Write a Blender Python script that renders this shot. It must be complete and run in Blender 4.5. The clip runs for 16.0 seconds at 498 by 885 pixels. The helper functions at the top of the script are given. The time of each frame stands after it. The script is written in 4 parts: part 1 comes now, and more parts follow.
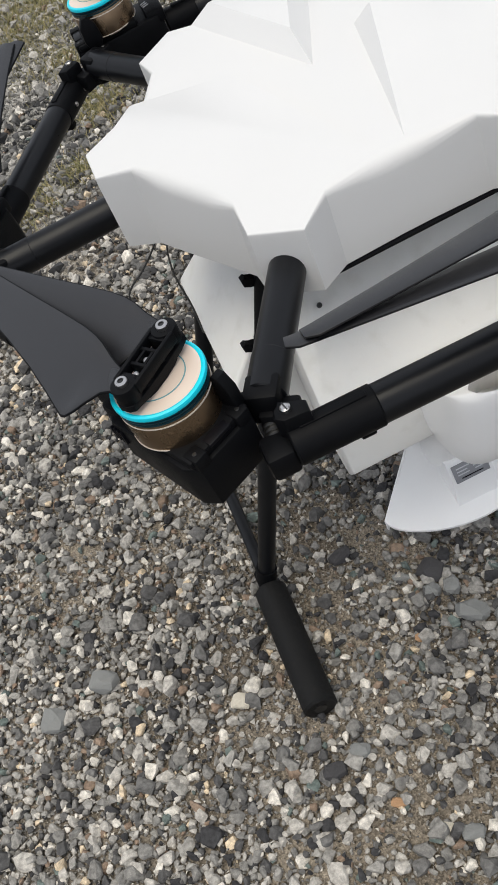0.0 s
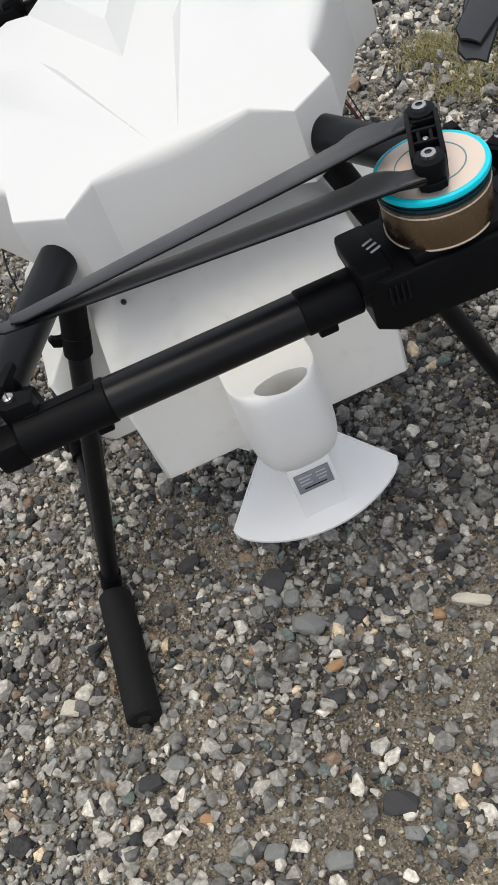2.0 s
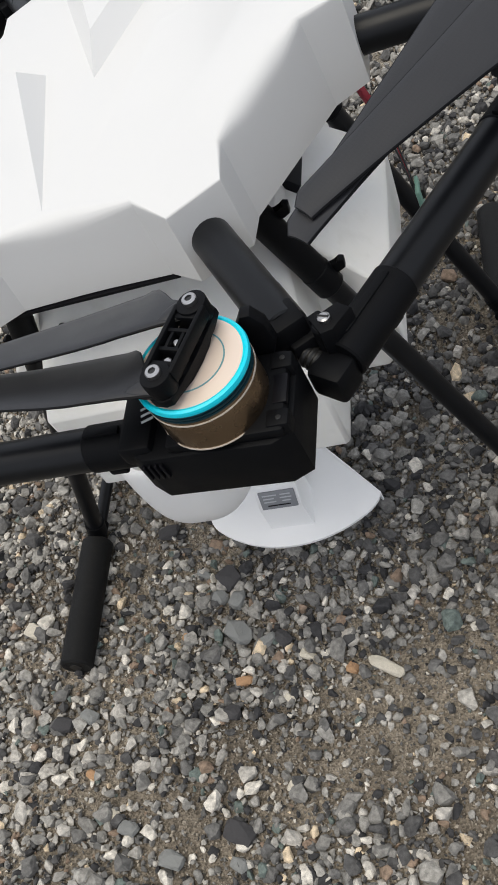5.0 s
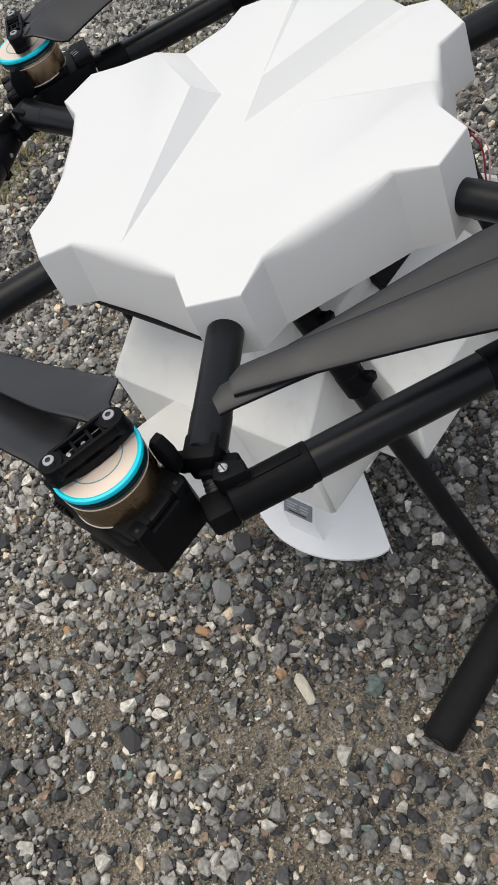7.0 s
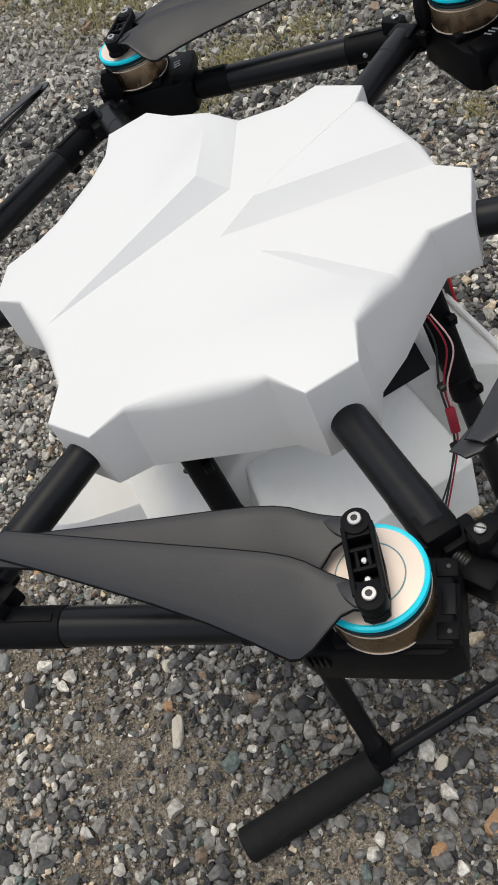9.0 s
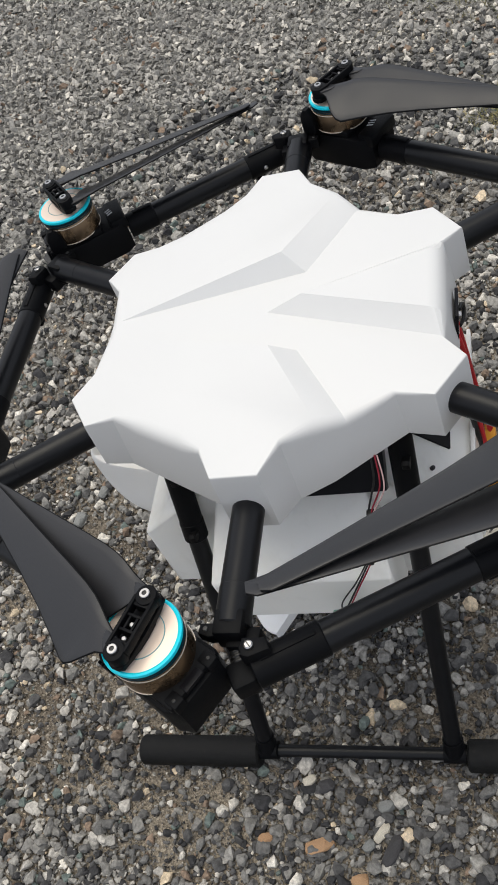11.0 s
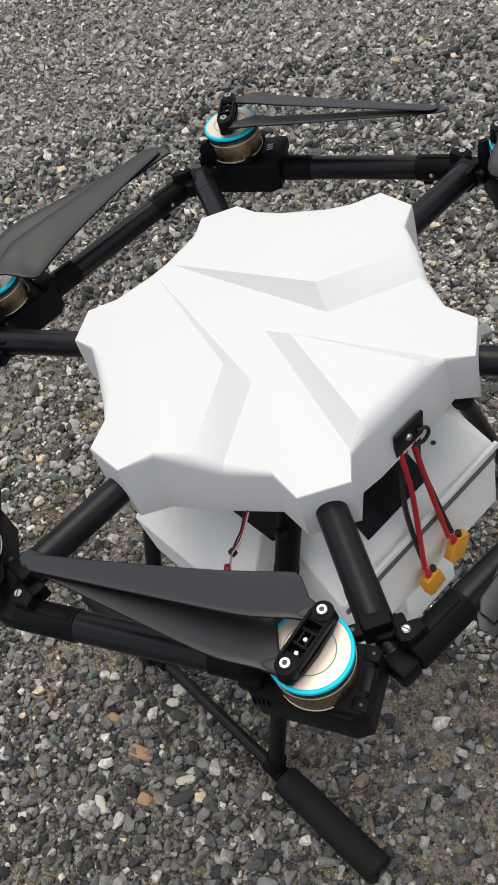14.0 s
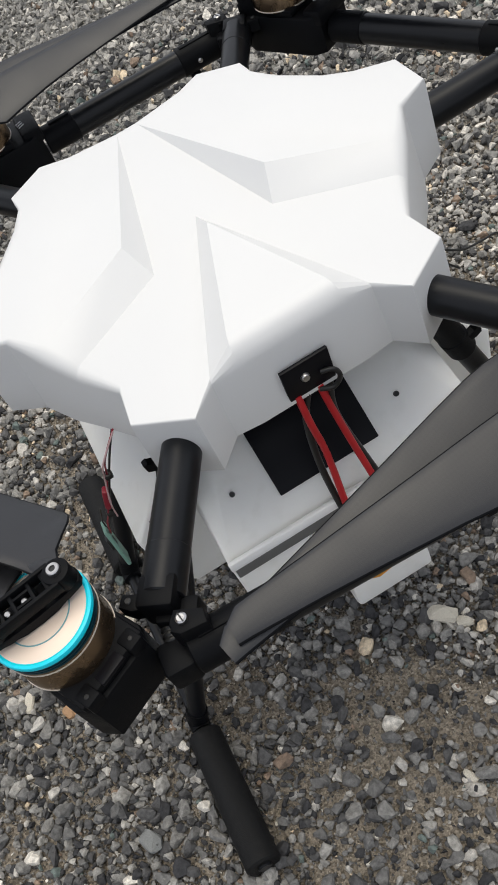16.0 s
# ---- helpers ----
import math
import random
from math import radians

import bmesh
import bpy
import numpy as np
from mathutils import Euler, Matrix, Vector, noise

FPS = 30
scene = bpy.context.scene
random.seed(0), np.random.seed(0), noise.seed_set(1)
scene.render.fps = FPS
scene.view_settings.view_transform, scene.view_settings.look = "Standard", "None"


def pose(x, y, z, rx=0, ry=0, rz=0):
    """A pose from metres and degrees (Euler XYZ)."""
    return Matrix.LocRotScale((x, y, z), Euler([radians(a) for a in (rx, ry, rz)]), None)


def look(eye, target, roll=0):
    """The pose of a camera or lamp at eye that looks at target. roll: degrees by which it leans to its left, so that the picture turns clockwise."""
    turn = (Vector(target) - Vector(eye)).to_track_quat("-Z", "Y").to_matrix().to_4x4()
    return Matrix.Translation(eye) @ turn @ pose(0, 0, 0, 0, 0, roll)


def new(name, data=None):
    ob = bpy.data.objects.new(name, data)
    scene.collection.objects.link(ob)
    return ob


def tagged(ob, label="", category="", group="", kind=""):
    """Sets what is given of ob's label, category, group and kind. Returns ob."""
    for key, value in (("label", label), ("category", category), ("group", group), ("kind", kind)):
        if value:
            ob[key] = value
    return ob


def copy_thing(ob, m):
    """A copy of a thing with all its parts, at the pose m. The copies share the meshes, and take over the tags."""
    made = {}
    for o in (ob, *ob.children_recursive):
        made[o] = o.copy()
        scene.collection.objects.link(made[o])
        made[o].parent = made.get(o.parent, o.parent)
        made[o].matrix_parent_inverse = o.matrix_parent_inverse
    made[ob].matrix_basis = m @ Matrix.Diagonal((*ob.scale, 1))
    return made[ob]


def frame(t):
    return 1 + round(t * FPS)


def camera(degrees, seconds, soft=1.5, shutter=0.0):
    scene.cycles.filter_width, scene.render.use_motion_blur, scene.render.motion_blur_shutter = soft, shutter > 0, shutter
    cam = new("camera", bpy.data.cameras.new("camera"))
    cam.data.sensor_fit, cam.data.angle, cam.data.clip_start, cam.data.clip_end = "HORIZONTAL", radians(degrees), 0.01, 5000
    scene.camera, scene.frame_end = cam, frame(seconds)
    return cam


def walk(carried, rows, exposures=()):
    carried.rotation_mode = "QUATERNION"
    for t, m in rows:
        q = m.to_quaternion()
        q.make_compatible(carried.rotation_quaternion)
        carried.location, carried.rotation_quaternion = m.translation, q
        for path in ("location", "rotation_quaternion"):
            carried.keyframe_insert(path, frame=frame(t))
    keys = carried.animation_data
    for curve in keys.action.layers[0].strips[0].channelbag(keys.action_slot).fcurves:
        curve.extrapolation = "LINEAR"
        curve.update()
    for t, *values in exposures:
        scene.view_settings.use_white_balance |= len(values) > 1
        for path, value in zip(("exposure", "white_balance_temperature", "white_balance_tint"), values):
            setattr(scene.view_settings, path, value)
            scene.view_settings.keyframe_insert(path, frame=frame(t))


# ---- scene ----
cam = camera(31.4, 16.0, soft=1.7)
PATH = [
    (0, (-0.208, -0.854, 1.117), (-0.272, 0.483, -0.369), -29.1),
    (0.5, (-0.121, -0.901, 1.06), (-0.214, 0.481, -0.382), -27.9),
    (1, (-0.07, -0.901, 1.036), (-0.114, 0.461, -0.428), -25.3),
    (1.5, (-0.04, -0.916, 1.011), (-0.074, 0.432, -0.465), -25.7),
    (2, (-0.029, -0.911, 1.025), (-0.07, 0.447, -0.443), -26.0),
    (2.5, (-0.022, -0.919, 1.024), (-0.074, 0.452, -0.432), -26.2),
    (3, (0.014, -0.932, 1.053), (-0.083, 0.454, -0.386), -27.9),
    (3.5, (0.087, -0.947, 1.108), (-0.103, 0.428, -0.331), -29.7),
    (4, (0.141, -0.842, 1.1), (-0.09, 0.418, -0.437), -28.5),
    (4.5, (0.22, -0.756, 1.063), (-0.132, 0.421, -0.515), -30.5),
    (4.7, (0.281, -0.77, 1.046), (-0.2, 0.394, -0.508), -32.4),
    (6.8, (0.646, -0.592, 1.159), (-0.469, 0.078, -0.36), -30.4),
    (7, (0.64, -0.554, 1.164), (-0.481, 0.094, -0.36), -29.7),
    (7.5, (0.637, -0.417, 1.167), (-0.556, 0.097, -0.354), -30.5),
    (8, (0.804, -0.312, 1.169), (-0.514, -0.018, -0.306), -31.0),
    (8.5, (0.816, -0.236, 1.198), (-0.504, -0.051, -0.293), -28.3),
    (9, (0.727, -0.114, 1.201), (-0.563, -0.036, -0.326), -28.6),
    (9.5, (0.736, -0.009, 1.188), (-0.553, -0.173, -0.333), -31.3),
    (10, (0.784, 0.132, 1.232), (-0.513, -0.231, -0.246), -30.6),
    (10.2, (0.788, 0.158, 1.261), (-0.512, -0.234, -0.208), -29.1),
    (12.3, (0.622, 0.457, 1.388), (-0.285, -0.399, -0.176), -24.7),
    (12.5, (0.592, 0.456, 1.376), (-0.298, -0.402, -0.197), -24.6),
    (13, (0.543, 0.516, 1.368), (-0.26, -0.446, -0.191), -24.9),
    (13.5, (0.485, 0.666, 1.373), (-0.184, -0.457, -0.142), -23.5),
    (14, (0.422, 0.664, 1.391), (-0.171, -0.471, -0.145), -21.5),
    (14.5, (0.324, 0.674, 1.394), (-0.126, -0.503, -0.159), -21.9),
    (15, (0.215, 0.814, 1.353), (0.03, -0.512, -0.133), -25.8),
    (15.5, (0.169, 0.785, 1.255), (0.016, -0.523, -0.25), -27.1),
    (16, (0.105, 0.729, 1.158), (0.027, -0.568, -0.363), -28.9),
]
walk(cam, [(t, look(eye, target, roll)) for t, eye, target, roll in PATH],
     exposures=[(0.0, 0.20), (0.5, 0.14), (1.0, 0.13), (1.5, 0.20), (2.5, 0.24), (4.7, 0.20), (7.0, 0.19), (7.5, 0.09), (8.0, 0.07), (8.5, 0.14), (9.0, 0.17), (9.5, 0.08), (10.0, 0.14), (10.5, 0.17), (12.5, 0.19), (16.0, 0.22)])
SKY, SUN, EXPOSURE = 0.123, 1.15, 0.20

# ---------- light ----------
world = bpy.data.worlds.new("world")
scene.world = world
world.use_nodes = True
wn, wl = world.node_tree.nodes, world.node_tree.links
sky = wn.new("ShaderNodeTexSky")
sky.sky_type = "NISHITA"
sky.sun_disc = False
sky.sun_elevation, sky.sun_rotation = radians(75), radians(210)
sky.air_density, sky.dust_density, sky.ozone_density = 1.0, 6.0, 1.0
grey = wn.new("ShaderNodeHueSaturation")  # high thin cloud takes most of the blue out
grey.inputs["Saturation"].default_value = 0.5
wl.new(sky.outputs[0], grey.inputs["Color"])
cloud = wn.new("ShaderNodeMix")  # an even cloud sheet over the whole sky
cloud.data_type = "RGBA"
cloud.inputs["Factor"].default_value = 0.72
cloud.inputs["B"].default_value = (6.14, 6.46, 7.12, 1)
wl.new(grey.outputs[0], cloud.inputs["A"])
wl.new(cloud.outputs["Result"], wn["Background"].inputs[0])
wn["Background"].inputs[1].default_value = SKY
sun = new("sun", bpy.data.lights.new("sun", "SUN"))
sun.data.energy, sun.data.angle, sun.data.color = SUN, radians(45), (1.0, 0.92, 0.74)
sun.matrix_world = look((-0.4, -0.5, 4.5), (0, 0, 0))
scene.view_settings.exposure = EXPOSURE


# ---------- materials ----------
def material(name, colour, rough=0.5, metal=0.0, vary=0.0, vary_scale=30.0, bump=0.0, bump_scale=400.0, spec=0.5, dirt=0.0, dirt_colour=(0.3, 0.27, 0.22), milky=0.0):
    """A surface with two scales of variation: slow tone changes and fine grain relief."""
    m = bpy.data.materials.new(name)
    m.use_nodes = True
    n, l = m.node_tree.nodes, m.node_tree.links
    b = n["Principled BSDF"]
    b.inputs["Base Color"].default_value = (*colour, 1)
    b.inputs["Roughness"].default_value = rough
    b.inputs["Metallic"].default_value = metal
    b.inputs["Specular IOR Level"].default_value = spec
    co = n.new("ShaderNodeTexCoord")
    if vary or dirt:
        t = n.new("ShaderNodeTexNoise")
        t.inputs["Scale"].default_value, t.inputs["Detail"].default_value = vary_scale, 6
        l.new(co.outputs["Object"], t.inputs["Vector"])
        r = n.new("ShaderNodeMapRange")
        r.inputs["To Min"].default_value, r.inputs["To Max"].default_value = 1 - vary, 1 + vary
        l.new(t.outputs["Fac"], r.inputs["Value"])
        mul = n.new("ShaderNodeMix")
        mul.data_type, mul.blend_type = "RGBA", "MULTIPLY"
        mul.inputs["Factor"].default_value = 1
        mul.inputs["A"].default_value = (*colour, 1)
        l.new(r.outputs[0], mul.inputs["B"])
        out = mul.outputs["Result"]
        if dirt:
            t2 = n.new("ShaderNodeTexNoise")
            t2.inputs["Scale"].default_value, t2.inputs["Detail"].default_value = vary_scale * 3.3, 8
            l.new(co.outputs["Object"], t2.inputs["Vector"])
            r2 = n.new("ShaderNodeMapRange")
            r2.inputs["From Min"].default_value, r2.inputs["From Max"].default_value = 0.56, 0.75
            r2.inputs["To Max"].default_value = dirt
            l.new(t2.outputs["Fac"], r2.inputs["Value"])
            mx = n.new("ShaderNodeMix")
            mx.data_type = "RGBA"
            mx.inputs["B"].default_value = (*dirt_colour, 1)
            l.new(r2.outputs[0], mx.inputs["Factor"])
            l.new(out, mx.inputs["A"])
            out = mx.outputs["Result"]
        l.new(out, b.inputs["Base Color"])
        rr = n.new("ShaderNodeMapRange")
        rr.inputs["To Min"].default_value, rr.inputs["To Max"].default_value = max(rough - 0.12, 0.05), min(rough + 0.12, 1)
        l.new(t.outputs["Fac"], rr.inputs["Value"])
        l.new(rr.outputs[0], b.inputs["Roughness"])
    if bump:
        t3 = n.new("ShaderNodeTexNoise")
        t3.inputs["Scale"].default_value, t3.inputs["Detail"].default_value = bump_scale, 5
        l.new(co.outputs["Object"], t3.inputs["Vector"])
        bp = n.new("ShaderNodeBump")
        bp.inputs["Strength"].default_value, bp.inputs["Distance"].default_value = bump, 0.002
        l.new(t3.outputs["Fac"], bp.inputs["Height"])
        l.new(bp.outputs[0], b.inputs["Normal"])
    if milky:
        b.inputs["Subsurface Weight"].default_value, b.inputs["Subsurface Scale"].default_value = milky, 0.05
        b.inputs["Subsurface Radius"].default_value = (1.0, 0.95, 0.85)
    return m


WHITE = material("white_hood_plastic", (0.70, 0.70, 0.695), 0.45, vary=0.02, vary_scale=9, bump=0.04, bump_scale=900)
TANK = material("milky_tank_plastic", (0.88, 0.872, 0.835), 0.45, vary=0.05, vary_scale=12, bump=0.06, bump_scale=600, dirt=0.16, dirt_colour=(0.54, 0.52, 0.44), milky=0.2)
FAN = material("white_spreader_plastic", (0.94, 0.935, 0.92), 0.4, vary=0.03, vary_scale=14, bump=0.03, bump_scale=700, dirt=0.03, dirt_colour=(0.70, 0.66, 0.60), milky=0.04)
TUBE = material("black_coated_tube", (0.0048, 0.0053, 0.0068), 0.34, vary=0.25, vary_scale=60, bump=0.05, bump_scale=1500, spec=0.26)
PLASTIC = material("black_moulded_plastic", (0.0034, 0.0037, 0.0047), 0.5, vary=0.3, vary_scale=50, bump=0.15, bump_scale=1800, spec=0.11)
PLATE = material("black_frame_plate", (0.005, 0.005, 0.007), 0.4, vary=0.2, vary_scale=40, spec=0.15)
MAROON = material("dark_red_plug_plastic", (0.26, 0.008, 0.025), 0.45, vary=0.1, vary_scale=90)
FOAM = material("black_foam", (0.005, 0.005, 0.005), 0.6, vary=0.35, vary_scale=45, bump=0.5, bump_scale=900, spec=0.25, dirt=0.1, dirt_colour=(0.08, 0.07, 0.06))
BLADE = material("dark_grey_blade", (0.0175, 0.0178, 0.0205), 0.40, vary=0.12, vary_scale=25, bump=0.1, bump_scale=1600)
# woven carbon fibre shows in the blades' sheen
bn, bl = BLADE.node_tree.nodes, BLADE.node_tree.links
weave_co, weave_turn, weave, weave_gloss = bn.new("ShaderNodeTexCoord"), bn.new("ShaderNodeMapping"), bn.new("ShaderNodeTexChecker"), bn.new("ShaderNodeMapRange")
weave_turn.inputs["Rotation"].default_value = (0, 0, radians(40))
weave.inputs["Scale"].default_value = 460
weave_gloss.inputs["To Min"].default_value, weave_gloss.inputs["To Max"].default_value = 0.44, 0.46
bl.new(weave_co.outputs["Object"], weave_turn.inputs["Vector"])
bl.new(weave_turn.outputs["Vector"], weave.inputs["Vector"])
bl.new(weave.outputs["Fac"], weave_gloss.inputs["Value"])
bl.new(weave_gloss.outputs[0], bn["Principled BSDF"].inputs["Specular IOR Level"])
BRONZE = material("bronze_anodised_metal", (0.235, 0.165, 0.105), 0.27, metal=0.95, vary=0.1, vary_scale=40)
TRIM = material("pale_polished_edge", (0.75, 0.68, 0.60), 0.3, metal=0.3)
CAP = material("pale_motor_cap_metal", (0.82, 0.68, 0.57), 0.36, metal=0.25, vary=0.05, vary_scale=30)
CYAN = material("cyan_anodised_ring", (0.0, 0.66, 0.82), 0.35, vary=0.05, vary_scale=60)
STEEL = material("bright_steel", (0.52, 0.51, 0.50), 0.3, metal=1.0, vary=0.08, vary_scale=200)
DARKSTEEL = material("dark_steel", (0.05, 0.05, 0.05), 0.4, metal=0.8)
RED = material("red_wire_jacket", (0.50, 0.012, 0.018), 0.45, vary=0.12, vary_scale=80)
BLACKWIRE = material("black_wire_jacket", (0.010, 0.010, 0.010), 0.45, vary=0.2, vary_scale=80)
PINK = material("pale_pink_wire_jacket", (0.60, 0.40, 0.40), 0.5)
YELLOW = material("yellow_connector_plastic", (0.72, 0.31, 0.018), 0.42, vary=0.1, vary_scale=90)
GREEN = material("green_circuit_board", (0.17, 0.32, 0.26), 0.4, vary=0.2, vary_scale=80)
LABEL = material("grey_label_plate", (0.24, 0.245, 0.26), 0.4, vary=0.1, vary_scale=90)
PRINT = material("pale_label_print", (0.52, 0.53, 0.55), 0.5)
SEAM = material("grey_cyan_line", (0.12, 0.30, 0.33), 0.5)
TEAL = material("dark_teal_anodised_metal", (0.010, 0.05, 0.07), 0.4, metal=0.5)
SLOT = material("grey_groove_strip", (0.13, 0.13, 0.125), 0.6, vary=0.1, vary_scale=60)


def stone_material(name, low=0.0, high=1.0, per_object=False, tint=None):
    """Crushed rock: a random tone for each stone from the quarry's palette, with speckles, veins and fine relief."""
    m = bpy.data.materials.new(name)
    m.use_nodes = True
    n, l = m.node_tree.nodes, m.node_tree.links
    b = n["Principled BSDF"]
    b.inputs["Roughness"].default_value = 0.85
    b.inputs["Specular IOR Level"].default_value = 0.3
    co = n.new("ShaderNodeTexCoord")
    ramp = n.new("ShaderNodeValToRGB")
    if per_object:
        rnd = n.new("ShaderNodeObjectInfo").outputs["Random"]
    else:
        rnd = n.new("ShaderNodeNewGeometry").outputs["Random Per Island"]
    mr = n.new("ShaderNodeMapRange")
    mr.inputs["To Min"].default_value, mr.inputs["To Max"].default_value = low, high
    l.new(rnd, mr.inputs["Value"])
    l.new(mr.outputs[0], ramp.inputs[0])
    tones = [(0.0, (0.036, 0.036, 0.038)), (0.10, (0.074, 0.073, 0.073)), (0.24, (0.124, 0.122, 0.118)), (0.38, (0.188, 0.183, 0.172)),
             (0.56, (0.270, 0.261, 0.242)), (0.73, (0.385, 0.367, 0.336)), (0.86, (0.56, 0.53, 0.475)), (0.915, (0.21, 0.155, 0.115)),
             (0.950, (0.56, 0.46, 0.33)), (0.972, (0.115, 0.142, 0.132))]
    tones = [(spot, (red * 1.11, green * 1.10, blue * 1.085)) for spot, (red, green, blue) in tones]
    ramp.color_ramp.interpolation = "CONSTANT"
    e = ramp.color_ramp.elements
    e[0].position, e[0].color = 0, (*tones[0][1], 1)
    e[1].position, e[1].color = tones[1][0], (*tones[1][1], 1)
    for p, c in tones[2:]:
        e.new(p).color = (*c, 1)
    out = ramp.outputs[0]
    if tint:
        mt = n.new("ShaderNodeMix")
        mt.data_type = "RGBA"
        mt.inputs["Factor"].default_value = 0.92
        mt.inputs["B"].default_value = (*tint, 1)
        l.new(out, mt.inputs["A"])
        out = mt.outputs["Result"]
    t = n.new("ShaderNodeTexNoise")
    t.inputs["Scale"].default_value, t.inputs["Detail"].default_value = 160, 7
    l.new(co.outputs["Object"], t.inputs["Vector"])
    r = n.new("ShaderNodeMapRange")
    r.inputs["From Min"].default_value, r.inputs["From Max"].default_value = 0.3, 0.7
    r.inputs["To Min"].default_value, r.inputs["To Max"].default_value = 0.69, 1.47
    l.new(t.outputs["Fac"], r.inputs["Value"])
    sp = n.new("ShaderNodeTexNoise")
    sp.inputs["Scale"].default_value, sp.inputs["Detail"].default_value = 900, 3
    l.new(co.outputs["Object"], sp.inputs["Vector"])
    r2 = n.new("ShaderNodeMapRange")
    r2.inputs["From Min"].default_value, r2.inputs["From Max"].default_value = 0.35, 0.65
    r2.inputs["To Min"].default_value, r2.inputs["To Max"].default_value = 0.86, 1.14
    l.new(sp.outputs["Fac"], r2.inputs["Value"])
    mm = n.new("ShaderNodeMath")
    mm.operation = "MULTIPLY"
    l.new(r.outputs[0], mm.inputs[0])
    l.new(r2.outputs[0], mm.inputs[1])
    mul = n.new("ShaderNodeMix")
    mul.data_type, mul.blend_type = "RGBA", "MULTIPLY"
    mul.inputs["Factor"].default_value = 1
    l.new(out, mul.inputs["A"])
    l.new(mm.outputs[0], mul.inputs["B"])
    l.new(mul.outputs["Result"], b.inputs["Base Color"])
    bp = n.new("ShaderNodeBump")
    bp.inputs["Strength"].default_value, bp.inputs["Distance"].default_value = 0.55, 0.0015
    l.new(t.outputs["Fac"], bp.inputs["Height"])
    l.new(bp.outputs[0], b.inputs["Normal"])
    return m


STONE = stone_material("crushed_grey_gravel")
# Pale end of the palette; on the distant gravel it stands in for glancing light.
STONE_PALE = stone_material("pale_toned_gravel", 0.44, 0.93)
STONE_DARKER = stone_material("dark_toned_gravel", 0.0, 0.60)
STONE_SAND = stone_material("tan_sandy_grit", 0.3, 0.8, False, (0.30, 0.262, 0.208))
STONE_BEIGE = stone_material("beige_stone", 0.8, 0.9, True, (0.62, 0.57, 0.47))
STONE_ORANGE = stone_material("orange_brown_stone", 0.8, 0.9, True, (0.42, 0.24, 0.12))
STONE_DARK = stone_material("dark_slate_stone", 0.1, 0.2, True, (0.06, 0.058, 0.06))
STONE_GREY = stone_material("grey_rock", 0.4, 0.7, True, (0.23, 0.235, 0.228))


def ground_material():
    """Packed sandy grit: brown-grey dirt with fine grains."""
    m = bpy.data.materials.new("sandy_grit")
    m.use_nodes = True
    n, l = m.node_tree.nodes, m.node_tree.links
    b = n["Principled BSDF"]
    b.inputs["Roughness"].default_value = 0.95
    b.inputs["Specular IOR Level"].default_value = 0.2
    co = n.new("ShaderNodeTexCoord")
    big = n.new("ShaderNodeTexNoise")
    big.inputs["Scale"].default_value, big.inputs["Detail"].default_value = 3.0, 5
    grain = n.new("ShaderNodeTexVoronoi")
    grain.inputs["Scale"].default_value = 330
    fine = n.new("ShaderNodeTexNoise")
    fine.inputs["Scale"].default_value, fine.inputs["Detail"].default_value = 140, 8
    for t in (big, grain, fine):
        l.new(co.outputs["Object"], t.inputs["Vector"])
    ramp = n.new("ShaderNodeValToRGB")
    ramp.color_ramp.elements[0].position, ramp.color_ramp.elements[0].color = 0.36, (0.17, 0.145, 0.115, 1)
    ramp.color_ramp.elements[1].position, ramp.color_ramp.elements[1].color = 0.64, (0.34, 0.295, 0.235, 1)
    l.new(big.outputs["Fac"], ramp.inputs[0])
    stones = n.new("ShaderNodeTexVoronoi")  # packed gravel beyond the sandy middle
    stones.inputs["Scale"].default_value = 62
    l.new(co.outputs["Object"], stones.inputs["Vector"])
    tone = n.new("ShaderNodeRGBToBW")
    l.new(stones.outputs["Color"], tone.inputs[0])
    tones = n.new("ShaderNodeValToRGB")
    tones.color_ramp.elements[0].position, tones.color_ramp.elements[0].color = 0.2, (0.07, 0.068, 0.064, 1)
    tones.color_ramp.elements[1].position, tones.color_ramp.elements[1].color = 0.8, (0.34, 0.33, 0.305, 1)
    l.new(tone.outputs[0], tones.inputs[0])
    away = n.new("ShaderNodeVectorMath")
    away.operation = "LENGTH"
    l.new(co.outputs["Object"], away.inputs[0])
    fade = n.new("ShaderNodeMapRange")
    fade.inputs["From Min"].default_value, fade.inputs["From Max"].default_value = 0.7, 1.3
    l.new(away.outputs["Value"], fade.inputs["Value"])
    soil = n.new("ShaderNodeMix")
    soil.data_type = "RGBA"
    l.new(fade.outputs[0], soil.inputs["Factor"])
    l.new(ramp.outputs[0], soil.inputs["A"])
    l.new(tones.outputs[0], soil.inputs["B"])
    bw = n.new("ShaderNodeRGBToBW")
    l.new(grain.outputs["Color"], bw.inputs[0])
    r = n.new("ShaderNodeMapRange")
    r.inputs["To Min"].default_value, r.inputs["To Max"].default_value = 0.45, 1.75
    l.new(bw.outputs[0], r.inputs["Value"])
    mul = n.new("ShaderNodeMix")
    mul.data_type, mul.blend_type = "RGBA", "MULTIPLY"
    mul.inputs["Factor"].default_value = 1
    l.new(soil.outputs["Result"], mul.inputs["A"])
    l.new(r.outputs[0], mul.inputs["B"])
    l.new(mul.outputs["Result"], b.inputs["Base Color"])
    ad = n.new("ShaderNodeMath")
    ad.operation = "ADD"
    l.new(fine.outputs["Fac"], ad.inputs[0])
    l.new(grain.outputs["Distance"], ad.inputs[1])
    bp = n.new("ShaderNodeBump")
    bp.inputs["Strength"].default_value, bp.inputs["Distance"].default_value = 0.9, 0.004
    l.new(ad.outputs[0], bp.inputs["Height"])
